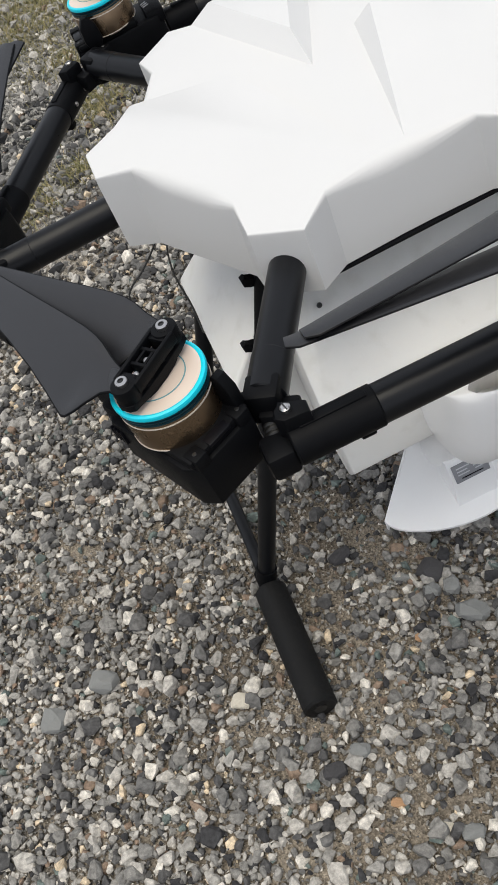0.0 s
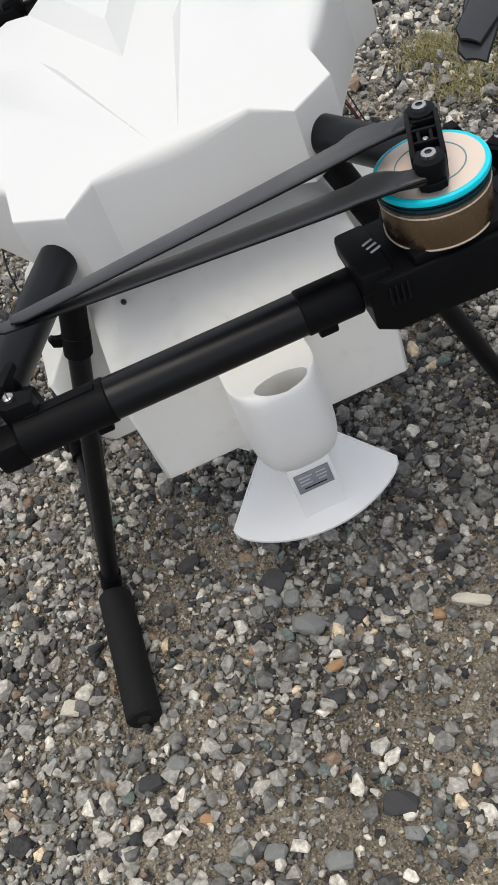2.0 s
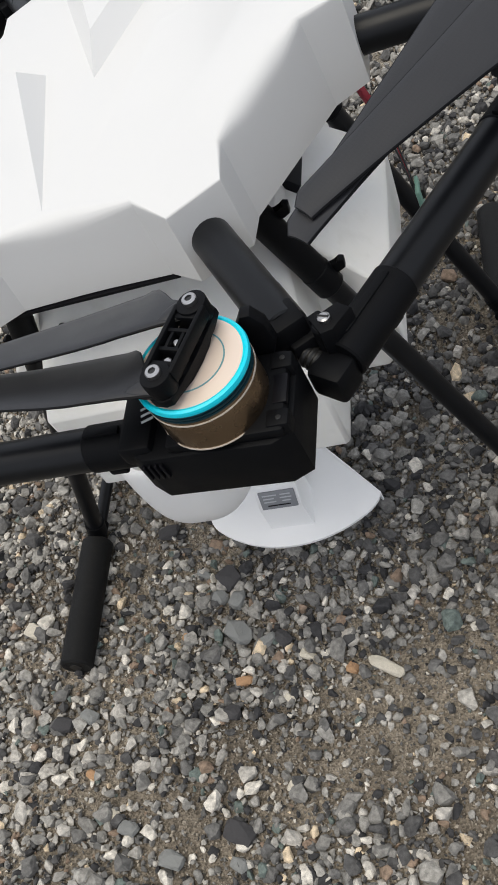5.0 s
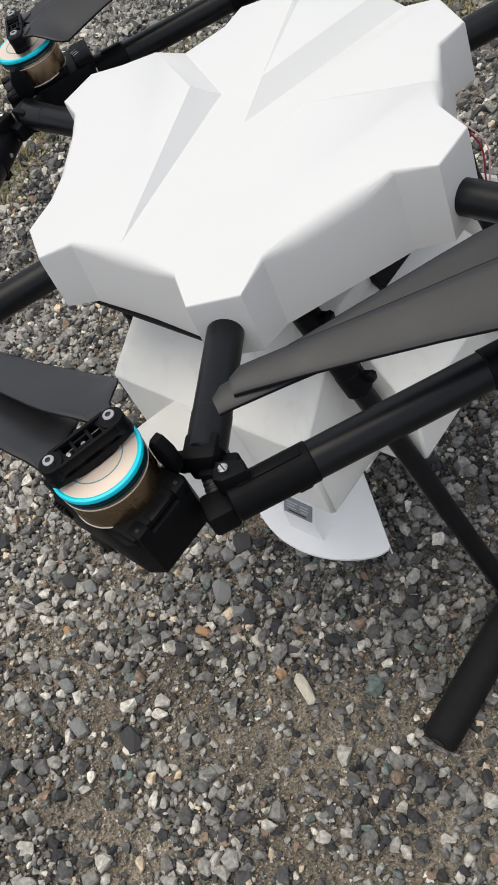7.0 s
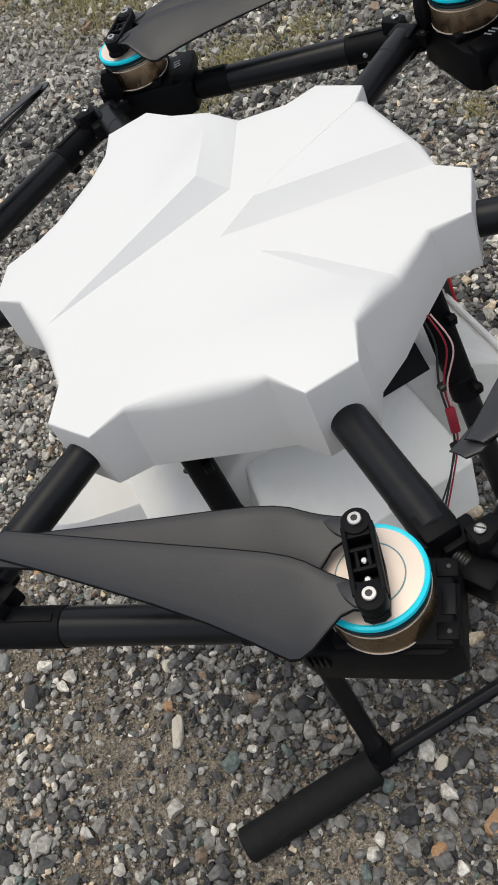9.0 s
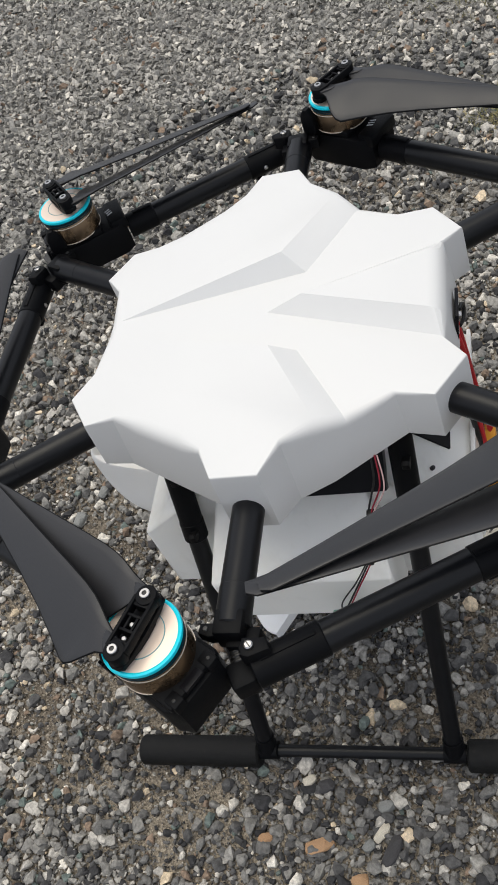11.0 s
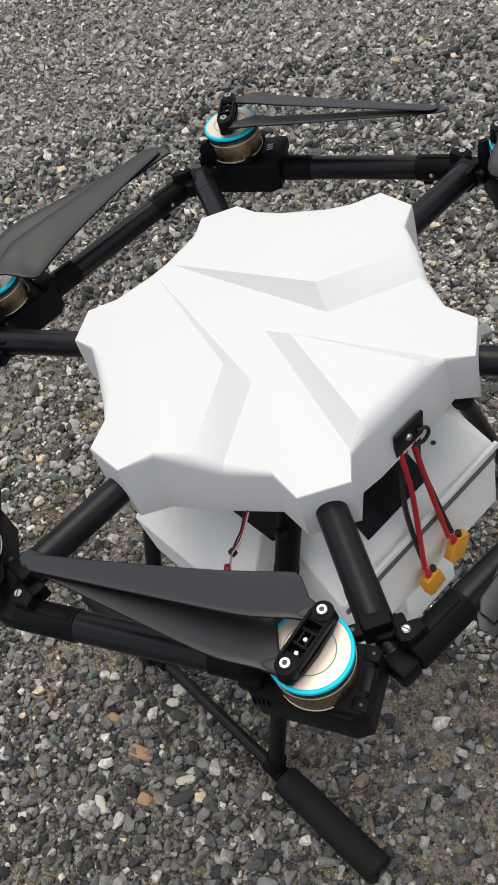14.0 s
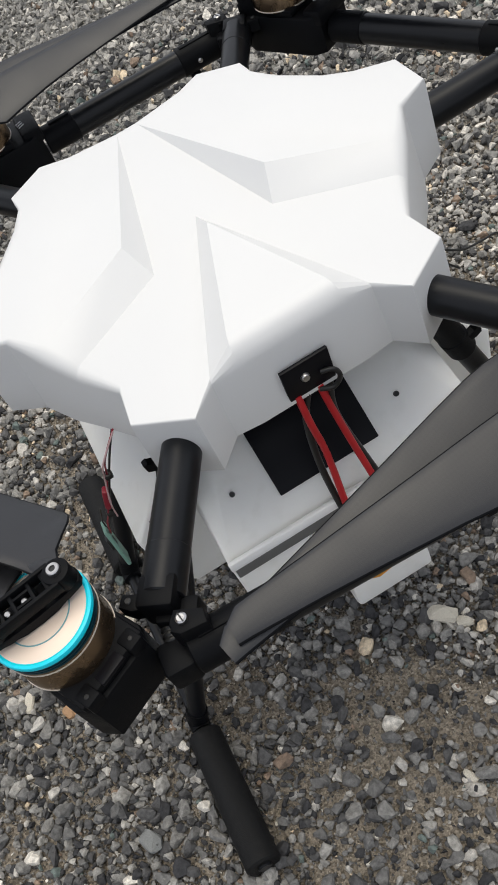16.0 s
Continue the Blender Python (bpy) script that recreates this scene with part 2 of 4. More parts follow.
    l.new(bp.outputs[0], b.inputs["Normal"])
    return m


GROUND = ground_material()


def grass_material(name, a, c):
    m = bpy.data.materials.new(name)
    m.use_nodes = True
    n, l = m.node_tree.nodes, m.node_tree.links
    ramp = n.new("ShaderNodeValToRGB")
    ramp.color_ramp.elements[0].color, ramp.color_ramp.elements[1].color = (*a, 1), (*c, 1)
    l.new(n.new("ShaderNodeNewGeometry").outputs["Random Per Island"], ramp.inputs[0])
    l.new(ramp.outputs[0], n["Principled BSDF"].inputs["Base Color"])
    n["Principled BSDF"].inputs["Roughness"].default_value = 0.8
    return m


GRASS = grass_material("dry_grass", (0.120, 0.130, 0.046), (0.37, 0.305, 0.150))


# ---------- mesh helpers ----------
def finish(name, bm, mat, parent=None, label="", angle=35):
    bmesh.ops.recalc_face_normals(bm, faces=bm.faces)
    for f in bm.faces:
        f.smooth = True
    for e in bm.edges:
        if len(e.link_faces) != 2 or e.calc_face_angle(0) > radians(angle):
            e.smooth = False
    me = bpy.data.meshes.new(name)
    bm.to_mesh(me)
    bm.free()
    me.materials.append(mat)
    ob = new(name, me)
    if parent:
        ob.parent = parent
    if label:
        ob["label"] = label
    return ob


def part(name, bm, mat, parent, label="", angle=35):
    return finish(name, bm, mat, parent, label, angle)


def turn_to(p, q):
    return Matrix.Translation((Vector(p) + Vector(q)) / 2) @ (Vector(q) - Vector(p)).to_track_quat("Z", "Y").to_matrix().to_4x4()


def add_tube(bm, p, q, r, r2=None, seg=24):
    bmesh.ops.create_cone(bm, cap_ends=True, segments=seg, radius1=r, radius2=r if r2 is None else r2, depth=(Vector(q) - Vector(p)).length, matrix=turn_to(p, q))
    return bm


def rounded_tube(p, q, r, lip=0.0015, seg=28):
    """A tube with softened end edges."""
    length = (Vector(q) - Vector(p)).length
    h = length / 2
    bm = bmesh.new()
    return add_lathe(bm, [(0, -h), (r - lip, -h), (r, -h + lip), (r, h - lip), (r - lip, h), (0, h)], seg, turn_to(p, q))


def add_box(bm, size, m=None, bevel=0.0):
    made = bmesh.ops.create_cube(bm, size=1, matrix=(m or Matrix()) @ Matrix.Diagonal((*size, 1)))
    if bevel:
        edges = list({e for v in made["verts"] for e in v.link_edges})
        bmesh.ops.bevel(bm, geom=edges, offset=bevel, segments=2, affect="EDGES", profile=0.5)
    return bm


def add_prism(bm, outline, z0, z1, m=None, bevel=0.0):
    m = m or Matrix()
    low = [bm.verts.new(m @ Vector((x, y, z0))) for x, y in outline]
    top = [bm.verts.new(m @ Vector((x, y, z1))) for x, y in outline]
    k = len(outline)
    faces = [bm.faces.new(low[::-1]), bm.faces.new(top)]
    faces += [bm.faces.new((low[i], low[(i + 1) % k], top[(i + 1) % k], top[i])) for i in range(k)]
    if bevel:
        bmesh.ops.bevel(bm, geom=list({e for f in faces[:2] for e in f.edges}), offset=bevel, segments=2, affect="EDGES", profile=0.5)
    return bm


def add_lathe(bm, profile, seg=48, m=None):
    m = m or Matrix()
    rings = []
    for r, z in profile:
        rings.append([bm.verts.new(m @ Vector((max(r, 1e-5) * math.cos(2 * math.pi * i / seg), max(r, 1e-5) * math.sin(2 * math.pi * i / seg), z))) for i in range(seg)])
    for a, b in zip(rings, rings[1:]):
        for i in range(seg):
            bm.faces.new((a[i], a[(i + 1) % seg], b[(i + 1) % seg], b[i]))
    bmesh.ops.remove_doubles(bm, verts=bm.verts, dist=2e-5)
    return bm


def wire(name, points, r, mat, parent, label=""):
    """A round cable along a smooth line through the points."""
    pts = [Vector(p) for p in points]
    path = []
    for i in range(len(pts) - 1):
        a, b, c, d = pts[max(i - 1, 0)], pts[i], pts[i + 1], pts[min(i + 2, len(pts) - 1)]
        for k in range(8):
            t = k / 8
            path.append(0.5 * (2 * b + (c - a) * t + (2 * a - 5 * b + 4 * c - d) * t * t + (3 * b - a - 3 * c + d) * t ** 3))
    path.append(pts[-1])
    bm = bmesh.new()
    rings = []
    for i, p in enumerate(path):
        d = path[min(i + 1, len(path) - 1)] - path[max(i - 1, 0)]
        q = d.to_track_quat("Z", "Y")
        rings.append([bm.verts.new(p + q @ Vector((r * math.cos(a), r * math.sin(a), 0))) for a in [2 * math.pi * j / 10 for j in range(10)]])
    for a, b in zip(rings, rings[1:]):
        for j in range(10):
            bm.faces.new((a[j], a[(j + 1) % 10], b[(j + 1) % 10], b[j]))
    bm.faces.new(rings[0][::-1])
    bm.faces.new(rings[-1])
    return part(name, bm, mat, parent, label, 60)


# ---------- the ground ----------
bm = bmesh.new()
bmesh.ops.create_grid(bm, x_segments=40, y_segments=40, size=60, matrix=Matrix.Translation((0, 0, -0.003)))
tagged(finish("ground", bm, GROUND), "packed sandy grit under grey gravel", "ground", kind="structure")

rng = np.random.default_rng(7)


def rock_shapes(count, points, seed):
    """Crushed rocks: sharp-edged convex lumps, rather boxy than round."""
    g = np.random.default_rng(seed)
    shapes = []
    for _ in range(count):
        d = g.normal(size=(points, 3))
        d /= np.linalg.norm(d, axis=1)[:, None]
        d /= np.abs(d).max(axis=1)[:, None] ** g.uniform(0.25, 0.85)
        d = d * g.uniform(0.84, 1.0, (points, 1)) * np.array([1, g.uniform(0.75, 1), g.uniform(0.75, 1)])
        b = bmesh.new()
        for p in d:
            b.verts.new(p)
        bmesh.ops.convex_hull(b, input=b.verts)
        bmesh.ops.delete(b, geom=[v for v in b.verts if not v.link_faces], context="VERTS")
        bmesh.ops.recalc_face_normals(b, faces=b.faces)
        b.verts.index_update()
        v = np.array([v.co[:] for v in b.verts])
        shapes.append((v / np.abs(v).max(), np.array([[v.index for v in f.verts] for f in b.faces])))
        b.free()
    return shapes


def scatter(name, places, sizes, shapes, mat, label, flat=(0.6, 1.0), sink=(0.0, 0.95)):
    """Many small rocks in one mesh, half sunk into the ground."""
    n = len(places)
    pick = rng.integers(0, len(shapes), n)
    verts, faces, start = [], [], 0
    for k, (shape, tris) in enumerate(shapes):
        mine = pick == k
        m = int(mine.sum())
        yaw, tip, tip2 = rng.uniform(0, 2 * np.pi, m), rng.normal(0, 0.38, m), rng.normal(0, 0.38, m)
        sx = sizes[mine] / 2
        sy, sz = sx * rng.uniform(0.6, 1.0, m), sx * rng.uniform(*flat, m)
        v = shape[None] * np.stack([sx, sy, sz], 1)[:, None, :]
        c, s = np.cos(tip)[:, None], np.sin(tip)[:, None]
        v = np.stack([v[..., 0], v[..., 1] * c - v[..., 2] * s, v[..., 1] * s + v[..., 2] * c], -1)
        c, s = np.cos(tip2)[:, None], np.sin(tip2)[:, None]
        v = np.stack([v[..., 0] * c + v[..., 2] * s, v[..., 1], -v[..., 0] * s + v[..., 2] * c], -1)
        c, s = np.cos(yaw)[:, None], np.sin(yaw)[:, None]
        v = np.stack([v[..., 0] * c - v[..., 1] * s, v[..., 0] * s + v[..., 1] * c, v[..., 2]], -1)
        v[..., 0] += places[mine, 0:1]
        v[..., 1] += places[mine, 1:2]
        v[..., 2] += (sz * rng.uniform(*sink, m))[:, None]
        verts.append(v.reshape(-1, 3))
        faces.append((tris[None] + (start + np.arange(m) * len(shape))[:, None, None]).reshape(-1, 3))
        start += m * len(shape)
    v, f = np.concatenate(verts), np.concatenate(faces)
    me = bpy.data.meshes.new(name)
    me.vertices.add(len(v))
    me.vertices.foreach_set("co", v.reshape(-1).astype(np.float32))
    me.loops.add(f.size)
    me.loops.foreach_set("vertex_index", f.reshape(-1).astype(np.int32))
    me.polygons.add(len(f))
    me.polygons.foreach_set("loop_start", np.arange(0, f.size, 3, dtype=np.int32))
    me.update(calc_edges=True)
    me.shade_flat()
    me.materials.append(mat)
    return tagged(new(name, me), label, "gravel", kind="stuff")


# where sand shows between the stones: x, y, radius
SANDY = [(-0.218, -0.088, 0.065), (-0.275, -0.19, 0.05), (-0.12, -0.16, 0.05), (0.095, -0.462, 0.055), (-0.07, -0.48, 0.04), (-0.013, -0.50, 0.045), (-0.123, -0.586, 0.065), (-0.26, -0.52, 0.055),
         (0.182, -0.428, 0.07), (0.10, -0.43, 0.06), (-0.09, -0.674, 0.06), (0.014, -0.696, 0.06), (0.216, -0.35, 0.05), (0.40, -0.303, 0.06), (0.25, -0.57, 0.06),
         (0.25, 0.152, 0.055), (0.41, -0.235, 0.04), (0.095, 0.285, 0.085), (0.045, 0.30, 0.07), (0.25, 0.425, 0.045), (0.005, 0.326, 0.05), (0.112, 0.21, 0.05)]


def jittered(step, keep, inside):
    """A shaken grid of places over the yard in front of the lens, thinned to the share keep."""
    gx, gy = np.meshgrid(np.arange(-3.3, 2.4, step), np.arange(-3.4, 3.3, step))
    p = np.stack([gx.ravel(), gy.ravel()], 1)
    p = p + rng.uniform(-0.5, 0.5, p.shape) * step
    p = p[inside(p) & (rng.uniform(size=len(p)) < keep)]
    bare = np.array([noise.noise((x * 3.1, y * 3.1, 0.3)) + 0.5 * noise.noise((x * 9, y * 9, 4.0)) for x, y in p])
    lost = np.clip((bare - 0.2) * 1.8, 0, 0.4)
    if step > 0.008:
        for x, y, r in SANDY:
            d = np.hypot(p[:, 0] - x, p[:, 1] - y) / r + 0.6 * bare
            lost = np.maximum(lost, np.clip(1.4 - d, 0, 0.62))
    return p[rng.uniform(size=len(p)) > lost]


def radius(p):
    return np.hypot(p[:, 0] + 0.02, p[:, 1])


big_rock, mid_rock, small_rock = rock_shapes(24, 26, 1), rock_shapes(30, 17, 2), rock_shapes(30, 10, 3)
tiny_rock = rock_shapes(30, 7, 4)
near = lambda p: radius(p) < 0.86
middle = lambda p: (radius(p) >= 0.84) & (radius(p) < 1.75)
edge = lambda p: rng.uniform(size=len(p)) < np.clip((np.where(p[:, 0] > 0.9, 2.3, 3.5) - radius(p)) / 0.45, 0, 1)  # thins out towards the rim
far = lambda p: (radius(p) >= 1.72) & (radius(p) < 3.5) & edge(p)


def sizes(n, mean, spread, least, most):
    return np.clip(rng.lognormal(math.log(mean), spread, n), least, most)


p = jittered(0.052, 0.5, near)
scatter("large_gravel", p, rng.uniform(0.020, 0.032, len(p)), big_rock, STONE, "large crushed grey and beige gravel stones")


def dark_zone(p):
    """Where darker stones prevail, beside the battery end of the drone."""
    d = np.hypot(p[:, 0] - 0.39, p[:, 1] - 0.13) / 0.44
    return rng.uniform(size=len(p)) < np.clip(1.5 - d, 0, 0.66)


def pale_zone(p):
    """Where paler stones prevail, beside the skid that faces the open yard."""
    d = np.hypot(p[:, 0] + 0.56, p[:, 1] + 0.20) / 0.40
    return rng.uniform(size=len(p)) < np.clip(1.2 - d, 0, 0.3)


def sandy(p):
    """The share of places that lie on bare sand."""
    d = np.min([np.hypot(p[:, 0] - x, p[:, 1] - y) / r for x, y, r in SANDY], axis=0)
    return rng.uniform(size=len(p)) < np.clip(1.4 - d, 0, 0.6)


for name, step, keep, size, shapes, label in (("gravel", 0.0165, 0.95, (0.0165, 0.30, 0.009, 0.028), mid_rock, "angular grey gravel with scattered pale stones"),
                                              ("small_gravel", 0.0100, 0.95, (0.0098, 0.28, 0.005, 0.015), mid_rock, "small angular gravel between the larger stones"),
                                              ("fine_gravel", 0.0060, 0.85, (0.0052, 0.3, 0.0025, 0.009), tiny_rock, "fine grit between the gravel stones")):
    p = jittered(step, keep, near)
    plain = label.replace("grey ", "").replace(" with scattered pale stones", "")
    if name == "fine_gravel":
        bare = sandy(p)
        scatter("sandy_grit", p[bare], sizes(int(bare.sum()), 0.0042, 0.3, 0.002, 0.007), shapes, STONE_SAND, "tan sandy grit on bare patches of the yard")
        p = p[~bare]
    dark = dark_zone(p)
    pale = pale_zone(p) & ~dark
    rest = ~dark & ~pale
    scatter(name, p[rest], sizes(int(rest.sum()), *size), shapes, STONE, label)
    scatter("damp_" + name, p[dark], sizes(int(dark.sum()), *size), shapes, STONE_DARKER, "darker " + plain)
    scatter("dusty_" + name, p[pale], sizes(int(pale.sum()), *size), shapes, STONE_PALE, "paler " + plain)
p = jittered(0.0160, 0.95, middle)
scatter("outer_gravel", p, sizes(len(p), 0.0175, 0.33, 0.007, 0.038), small_rock, STONE, "angular grey gravel further out in the yard")
p = jittered(0.0105, 0.8, lambda p: middle(p) & (radius(p) < 1.4))
scatter("outer_fine_gravel", p, sizes(len(p), 0.0085, 0.3, 0.004, 0.014), tiny_rock, STONE, "small gravel further out in the yard")
# The far stones' sunlit look is put into their colour by paler tones.
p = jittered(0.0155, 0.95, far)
scatter("distant_gravel", p, sizes(len(p), 0.0180, 0.33, 0.008, 0.036), tiny_rock, STONE_PALE, "gravel at the far side of the yard, glancing light put into its paler tones")

# Single stones that stand out: x, y, length, width as a share of it, turn
BEIGE_STONES = [(0.12, -0.372, 0.051, 0.45, -29), (0.015, -0.347, 0.022, 0.7, -26), (-0.007, -0.403, 0.018, 0.8, -28), (0.004, -0.51, 0.02, 0.8, -11),
                (-0.238, -0.538, 0.021, 0.9, -39), (0.546, -0.037, 0.037, 0.55, 67), (0.426, 0.042, 0.033, 0.5, 144), (0.356, -0.071, 0.023, 0.9, 109),
                (-0.046, 0.2, 0.044, 0.8, 137), (-0.066, 0.224, 0.026, 0.9, 142), (0.044, 0.396, 0.023, 0.6, 120), (-0.419, -0.274, 0.029, 0.8, -26), (0.188, -0.184, 0.022, 0.9, 20)]
ORANGE_STONES = [(0.076, -0.37, 0.016, 1.0, -31), (-0.07, -0.376, 0.026, 0.7, 6), (0.448, -0.048, 0.046, 0.5, 110), (0.492, 0.013, 0.026, 0.8, 110),
                 (0.442, -0.131, 0.023, 1.0, 109), (-0.16, -0.308, 0.016, 1.0, -34), (-0.278, -0.488, 0.023, 0.7, -23)]
DARK_STONES = [(-0.064, -0.562, 0.041, 0.7, -21), (-0.102, -0.225, 0.037, 0.9, -47), (-0.206, -0.138, 0.038, 0.8, 15), (-0.018, -0.322, 0.027, 0.8, -41),
               (-0.084, -0.417, 0.025, 0.9, 0), (0.45, 0.058, 0.05, 0.5, 154), (0.363, -0.044, 0.03, 0.9, 105), (-0.336, -0.42, 0.032, 0.9, -20)]
GREY_STONES = [(-0.083, -0.308, 0.05, 0.7, -35), (-0.043, -0.325, 0.036, 0.6, 26), (-0.087, -0.258, 0.03, 0.8, 66), (-0.149, -0.592, 0.034, 0.9, -20),
               (-0.214, -0.555, 0.03, 0.9, -19), (-0.062, -0.596, 0.024, 0.9, -30), (-0.296, -0.41, 0.028, 0.9, -27), (-0.115, -0.253, 0.027, 0.9, -26),
               (-0.142, -0.214, 0.03, 0.5, -27), (0.39, 0.049, 0.028, 1.0, 112), (0.444, 0.024, 0.021, 0.9, 135), (0.444, 0.251, 0.037, 0.9, 112),
               (-0.599, -0.152, 0.047, 1.0, -28), (-0.688, -0.172, 0.044, 0.9, -27)]
stone_shapes = rock_shapes(14, 40, 5)
stone_meshes = {}
for rows, mat, label in ((BEIGE_STONES, STONE_BEIGE, "pale beige angular stone lying in gravel"), (ORANGE_STONES, STONE_ORANGE, "orange-brown rusty stone lying in gravel"),
                         (DARK_STONES, STONE_DARK, "dark slate-coloured stone lying in gravel"), (GREY_STONES, STONE_GREY, "grey angular rock lying in gravel")):
    for x, y, length, share, turn in rows:
        k = random.randrange(14)
        me = bpy.data.meshes.new("stone")
        me.from_pydata([tuple(v) for v in stone_shapes[k][0]], [], [tuple(f) for f in stone_shapes[k][1]])
        me.materials.append(mat)
        ob = tagged(new("stone", me), label, "stone", "loose stones in the gravel")
        ob.scale = (length / 2, length * share / 2, length * share * 0.36)
        ob.location, ob.rotation_euler = (x, y, length * share * 0.27), (random.uniform(-0.12, 0.12), random.uniform(-0.12, 0.12), radians(turn))

# Dry grass between the stones, at the far edge of the yard
GRASS_PATCHES = [(-0.29, 2.28, 0.32, 6500), (0.10, 2.15, 0.28, 3000), (-0.30, 2.85, 0.40, 3000), (-0.25, 1.83, 0.12, 800), (-0.23, 1.49, 0.11, 1100), (-0.34, 1.22, 0.07, 420), (-0.51, 1.19, 0.10, 900),
                 (0.65, 0.87, 0.07, 1000), (0.66, 0.70, 0.08, 900), (0.73, 0.80, 0.06, 420), (-1.42, 0.46, 0.12, 1700), (-1.31, 0.30, 0.08, 500), (-1.24, 0.95, 0.12, 420), (-0.75, 0.75, 0.05, 180),
                 (0.27, 0.79, 0.025, 70), (-1.40, 0.66, 0.09, 600), (-1.75, 0.76, 0.16, 1800), (-2.17, 0.40, 0.26, 7500), (-2.52, 0.42, 0.30, 7500), (-2.62, 0.10, 0.22, 3000), (-2.05, 0.70, 0.22, 2500)]
verts, faces = [], []
for cx, cy, spread, count in GRASS_PATCHES:
    for _ in range(count):
        x, y = random.gauss(cx, spread * 0.55), random.gauss(cy, spread * 0.55)
        h, lean, a = random.uniform(0.006, 0.024), random.uniform(0.008, 0.032), random.uniform(0, 6.28)
        wx, wy = -math.sin(a) * 0.0010, math.cos(a) * 0.0010
        dx, dy = math.cos(a) * lean, math.sin(a) * lean
        i = len(verts)
        verts += [(x - wx, y - wy, 0), (x + wx, y + wy, 0), (x + dx * 0.4 + wx * 0.8, y + dy * 0.4 + wy * 0.8, h * 0.7), (x + dx * 0.4 - wx * 0.8, y + dy * 0.4 - wy * 0.8, h * 0.7), (x + dx, y + dy, h)]
        faces += [(i, i + 1, i + 2, i + 3), (i + 3, i + 2, i + 4)]
me = bpy.data.meshes.new("dry_grass")
me.from_pydata(verts, [], faces)
me.materials.append(GRASS)
tagged(new("dry_grass", me), "thin dry yellow-green grass tufts among gravel", "grass", kind="stuff")


# ---------- the drone ----------
drone = tagged(new("agricultural_drone"), "white-hooded black hexacopter with folded arms standing on gravel", "drone")
ARM_Z = 0.600


def hood():
    """The faceted shell over the centre: two raised side panels, a low middle and a raised rear wedge."""
    # name: x, y, z, edge radius
    P = {"F": (0.014, -0.207, 0.647, 0.016), "n2L": (0.074, -0.209, 0.647, 0.006), "h2L": (0.106, -0.233, 0.640, 0.002), "h2R": (0.151, -0.204, 0.641, 0.002),
         "n2R": (0.150, -0.165, 0.649, 0.006), "m23a": (0.168, -0.133, 0.652, 0.016), "m23b": (0.201, -0.075, 0.657, 0.016), "n3L": (0.218, -0.044, 0.660, 0.006),
         "h3L": (0.254, -0.026, 0.658, 0.002), "h3R": (0.254, 0.026, 0.658, 0.002), "n3R": (0.217, 0.046, 0.661, 0.006), "Ei": (0.197, 0.083, 0.657, 0.014),
         "Eo": (0.177, 0.110, 0.639, 0.012), "n4L": (0.148, 0.161, 0.641, 0.006), "h4L": (0.153, 0.202, 0.638, 0.002), "h4R": (0.104, 0.236, 0.640, 0.002),
         "n4R": (0.078, 0.214, 0.645, 0.006), "W": (0.052, 0.217, 0.663, 0.020)}
    inner = {"A": (0.079, 0.020, 0.665), "B": (0.066, 0.046, 0.638), "C": (0.0, 0.004, 0.641), "D": (0.0, 0.052, 0.664)}
    bm = bmesh.new()
    rows = {}
    for side in (1, -1):
        for k, (x, y, z, r) in P.items():
            out = Vector((side * x, y, 0)).normalized()
            p = Vector((side * x, y, z))
            line = []
            for a in (0, 22, 45, 68, 90):
                line.append(bm.verts.new(p - out * r * (1 - math.sin(radians(a))) - Vector((0, 0, r * (1 - math.cos(radians(a)))))))
            line.append(bm.verts.new(p + out * 0.0006 - Vector((0, 0, r + 0.006))))
            tip = k[0] == "h"
            low = p * (1.012 if tip else 1.03)
            low.z = 0.569 if tip else 0.577 if y > 0.15 else 0.567
            line.append(bm.verts.new(low))
            line.append(bm.verts.new(low - out * 0.003))
            line.append(bm.verts.new(Vector((low.x, low.y, 0.625)) - out * 0.006))
            rows[k, side] = line
    mid = {}
    for side in (1, -1):
        for k, (x, y, z) in inner.items():
            mid[k, side] = mid[k, 1] if x == 0 and side == -1 else bm.verts.new((side * x, y, z))
    T = lambda k, s: rows[k, s][0] if (k, s) in rows else mid[k, s]
    for s in (1, -1):
        loops = [["F", "n2L", "h2L", "h2R", "n2R", "m23a", "m23b", "n3L", "h3L", "h3R", "n3R", "Ei", "A"], ["F", "A", "B"], ["A", "Ei", "Eo", "B"],
                 ["B", "Eo", "n4L", "h4L", "h4R", "n4R", "C"], ["C", "n4R", "W", "D"], ["F", "B", "C"]]
        for names in loops:
            bm.faces.new([T(k, s) for k in names][::s])
        order = list(P)
        for a, b in zip(order, order[1:]):
            for i in range(8):
                q = (rows[a, s][i], rows[b, s][i], rows[b, s][i + 1], rows[a, s][i + 1])
                bm.faces.new(q[::-s])
    bm.faces.new((T("F", -1), T("F", 1), T("C", 1)))
    bm.faces.new((T("D", 1), T("W", 1), T("W", -1)))
    for k in ("F", "W"):
        for i in range(8):
            bm.faces.new((rows[k, 1][i], rows[k, -1][i], rows[k, -1][i + 1], rows[k, 1][i + 1]))
    bmesh.ops.recalc_face_normals(bm, faces=bm.faces)
    if max(bm.faces, key=lambda f: f.calc_center_median().z).normal.z < 0:
        bmesh.ops.reverse_faces(bm, faces=bm.faces)
    for f in bm.faces:
        f.smooth = True
    for e in bm.edges:
        if len(e.link_faces) == 2 and e.calc_face_angle(0) > radians(24):
            e.smooth = False
    me = bpy.data.meshes.new("hood")
    bm.to_mesh(me)
    bm.free()
    me.materials.append(WHITE)
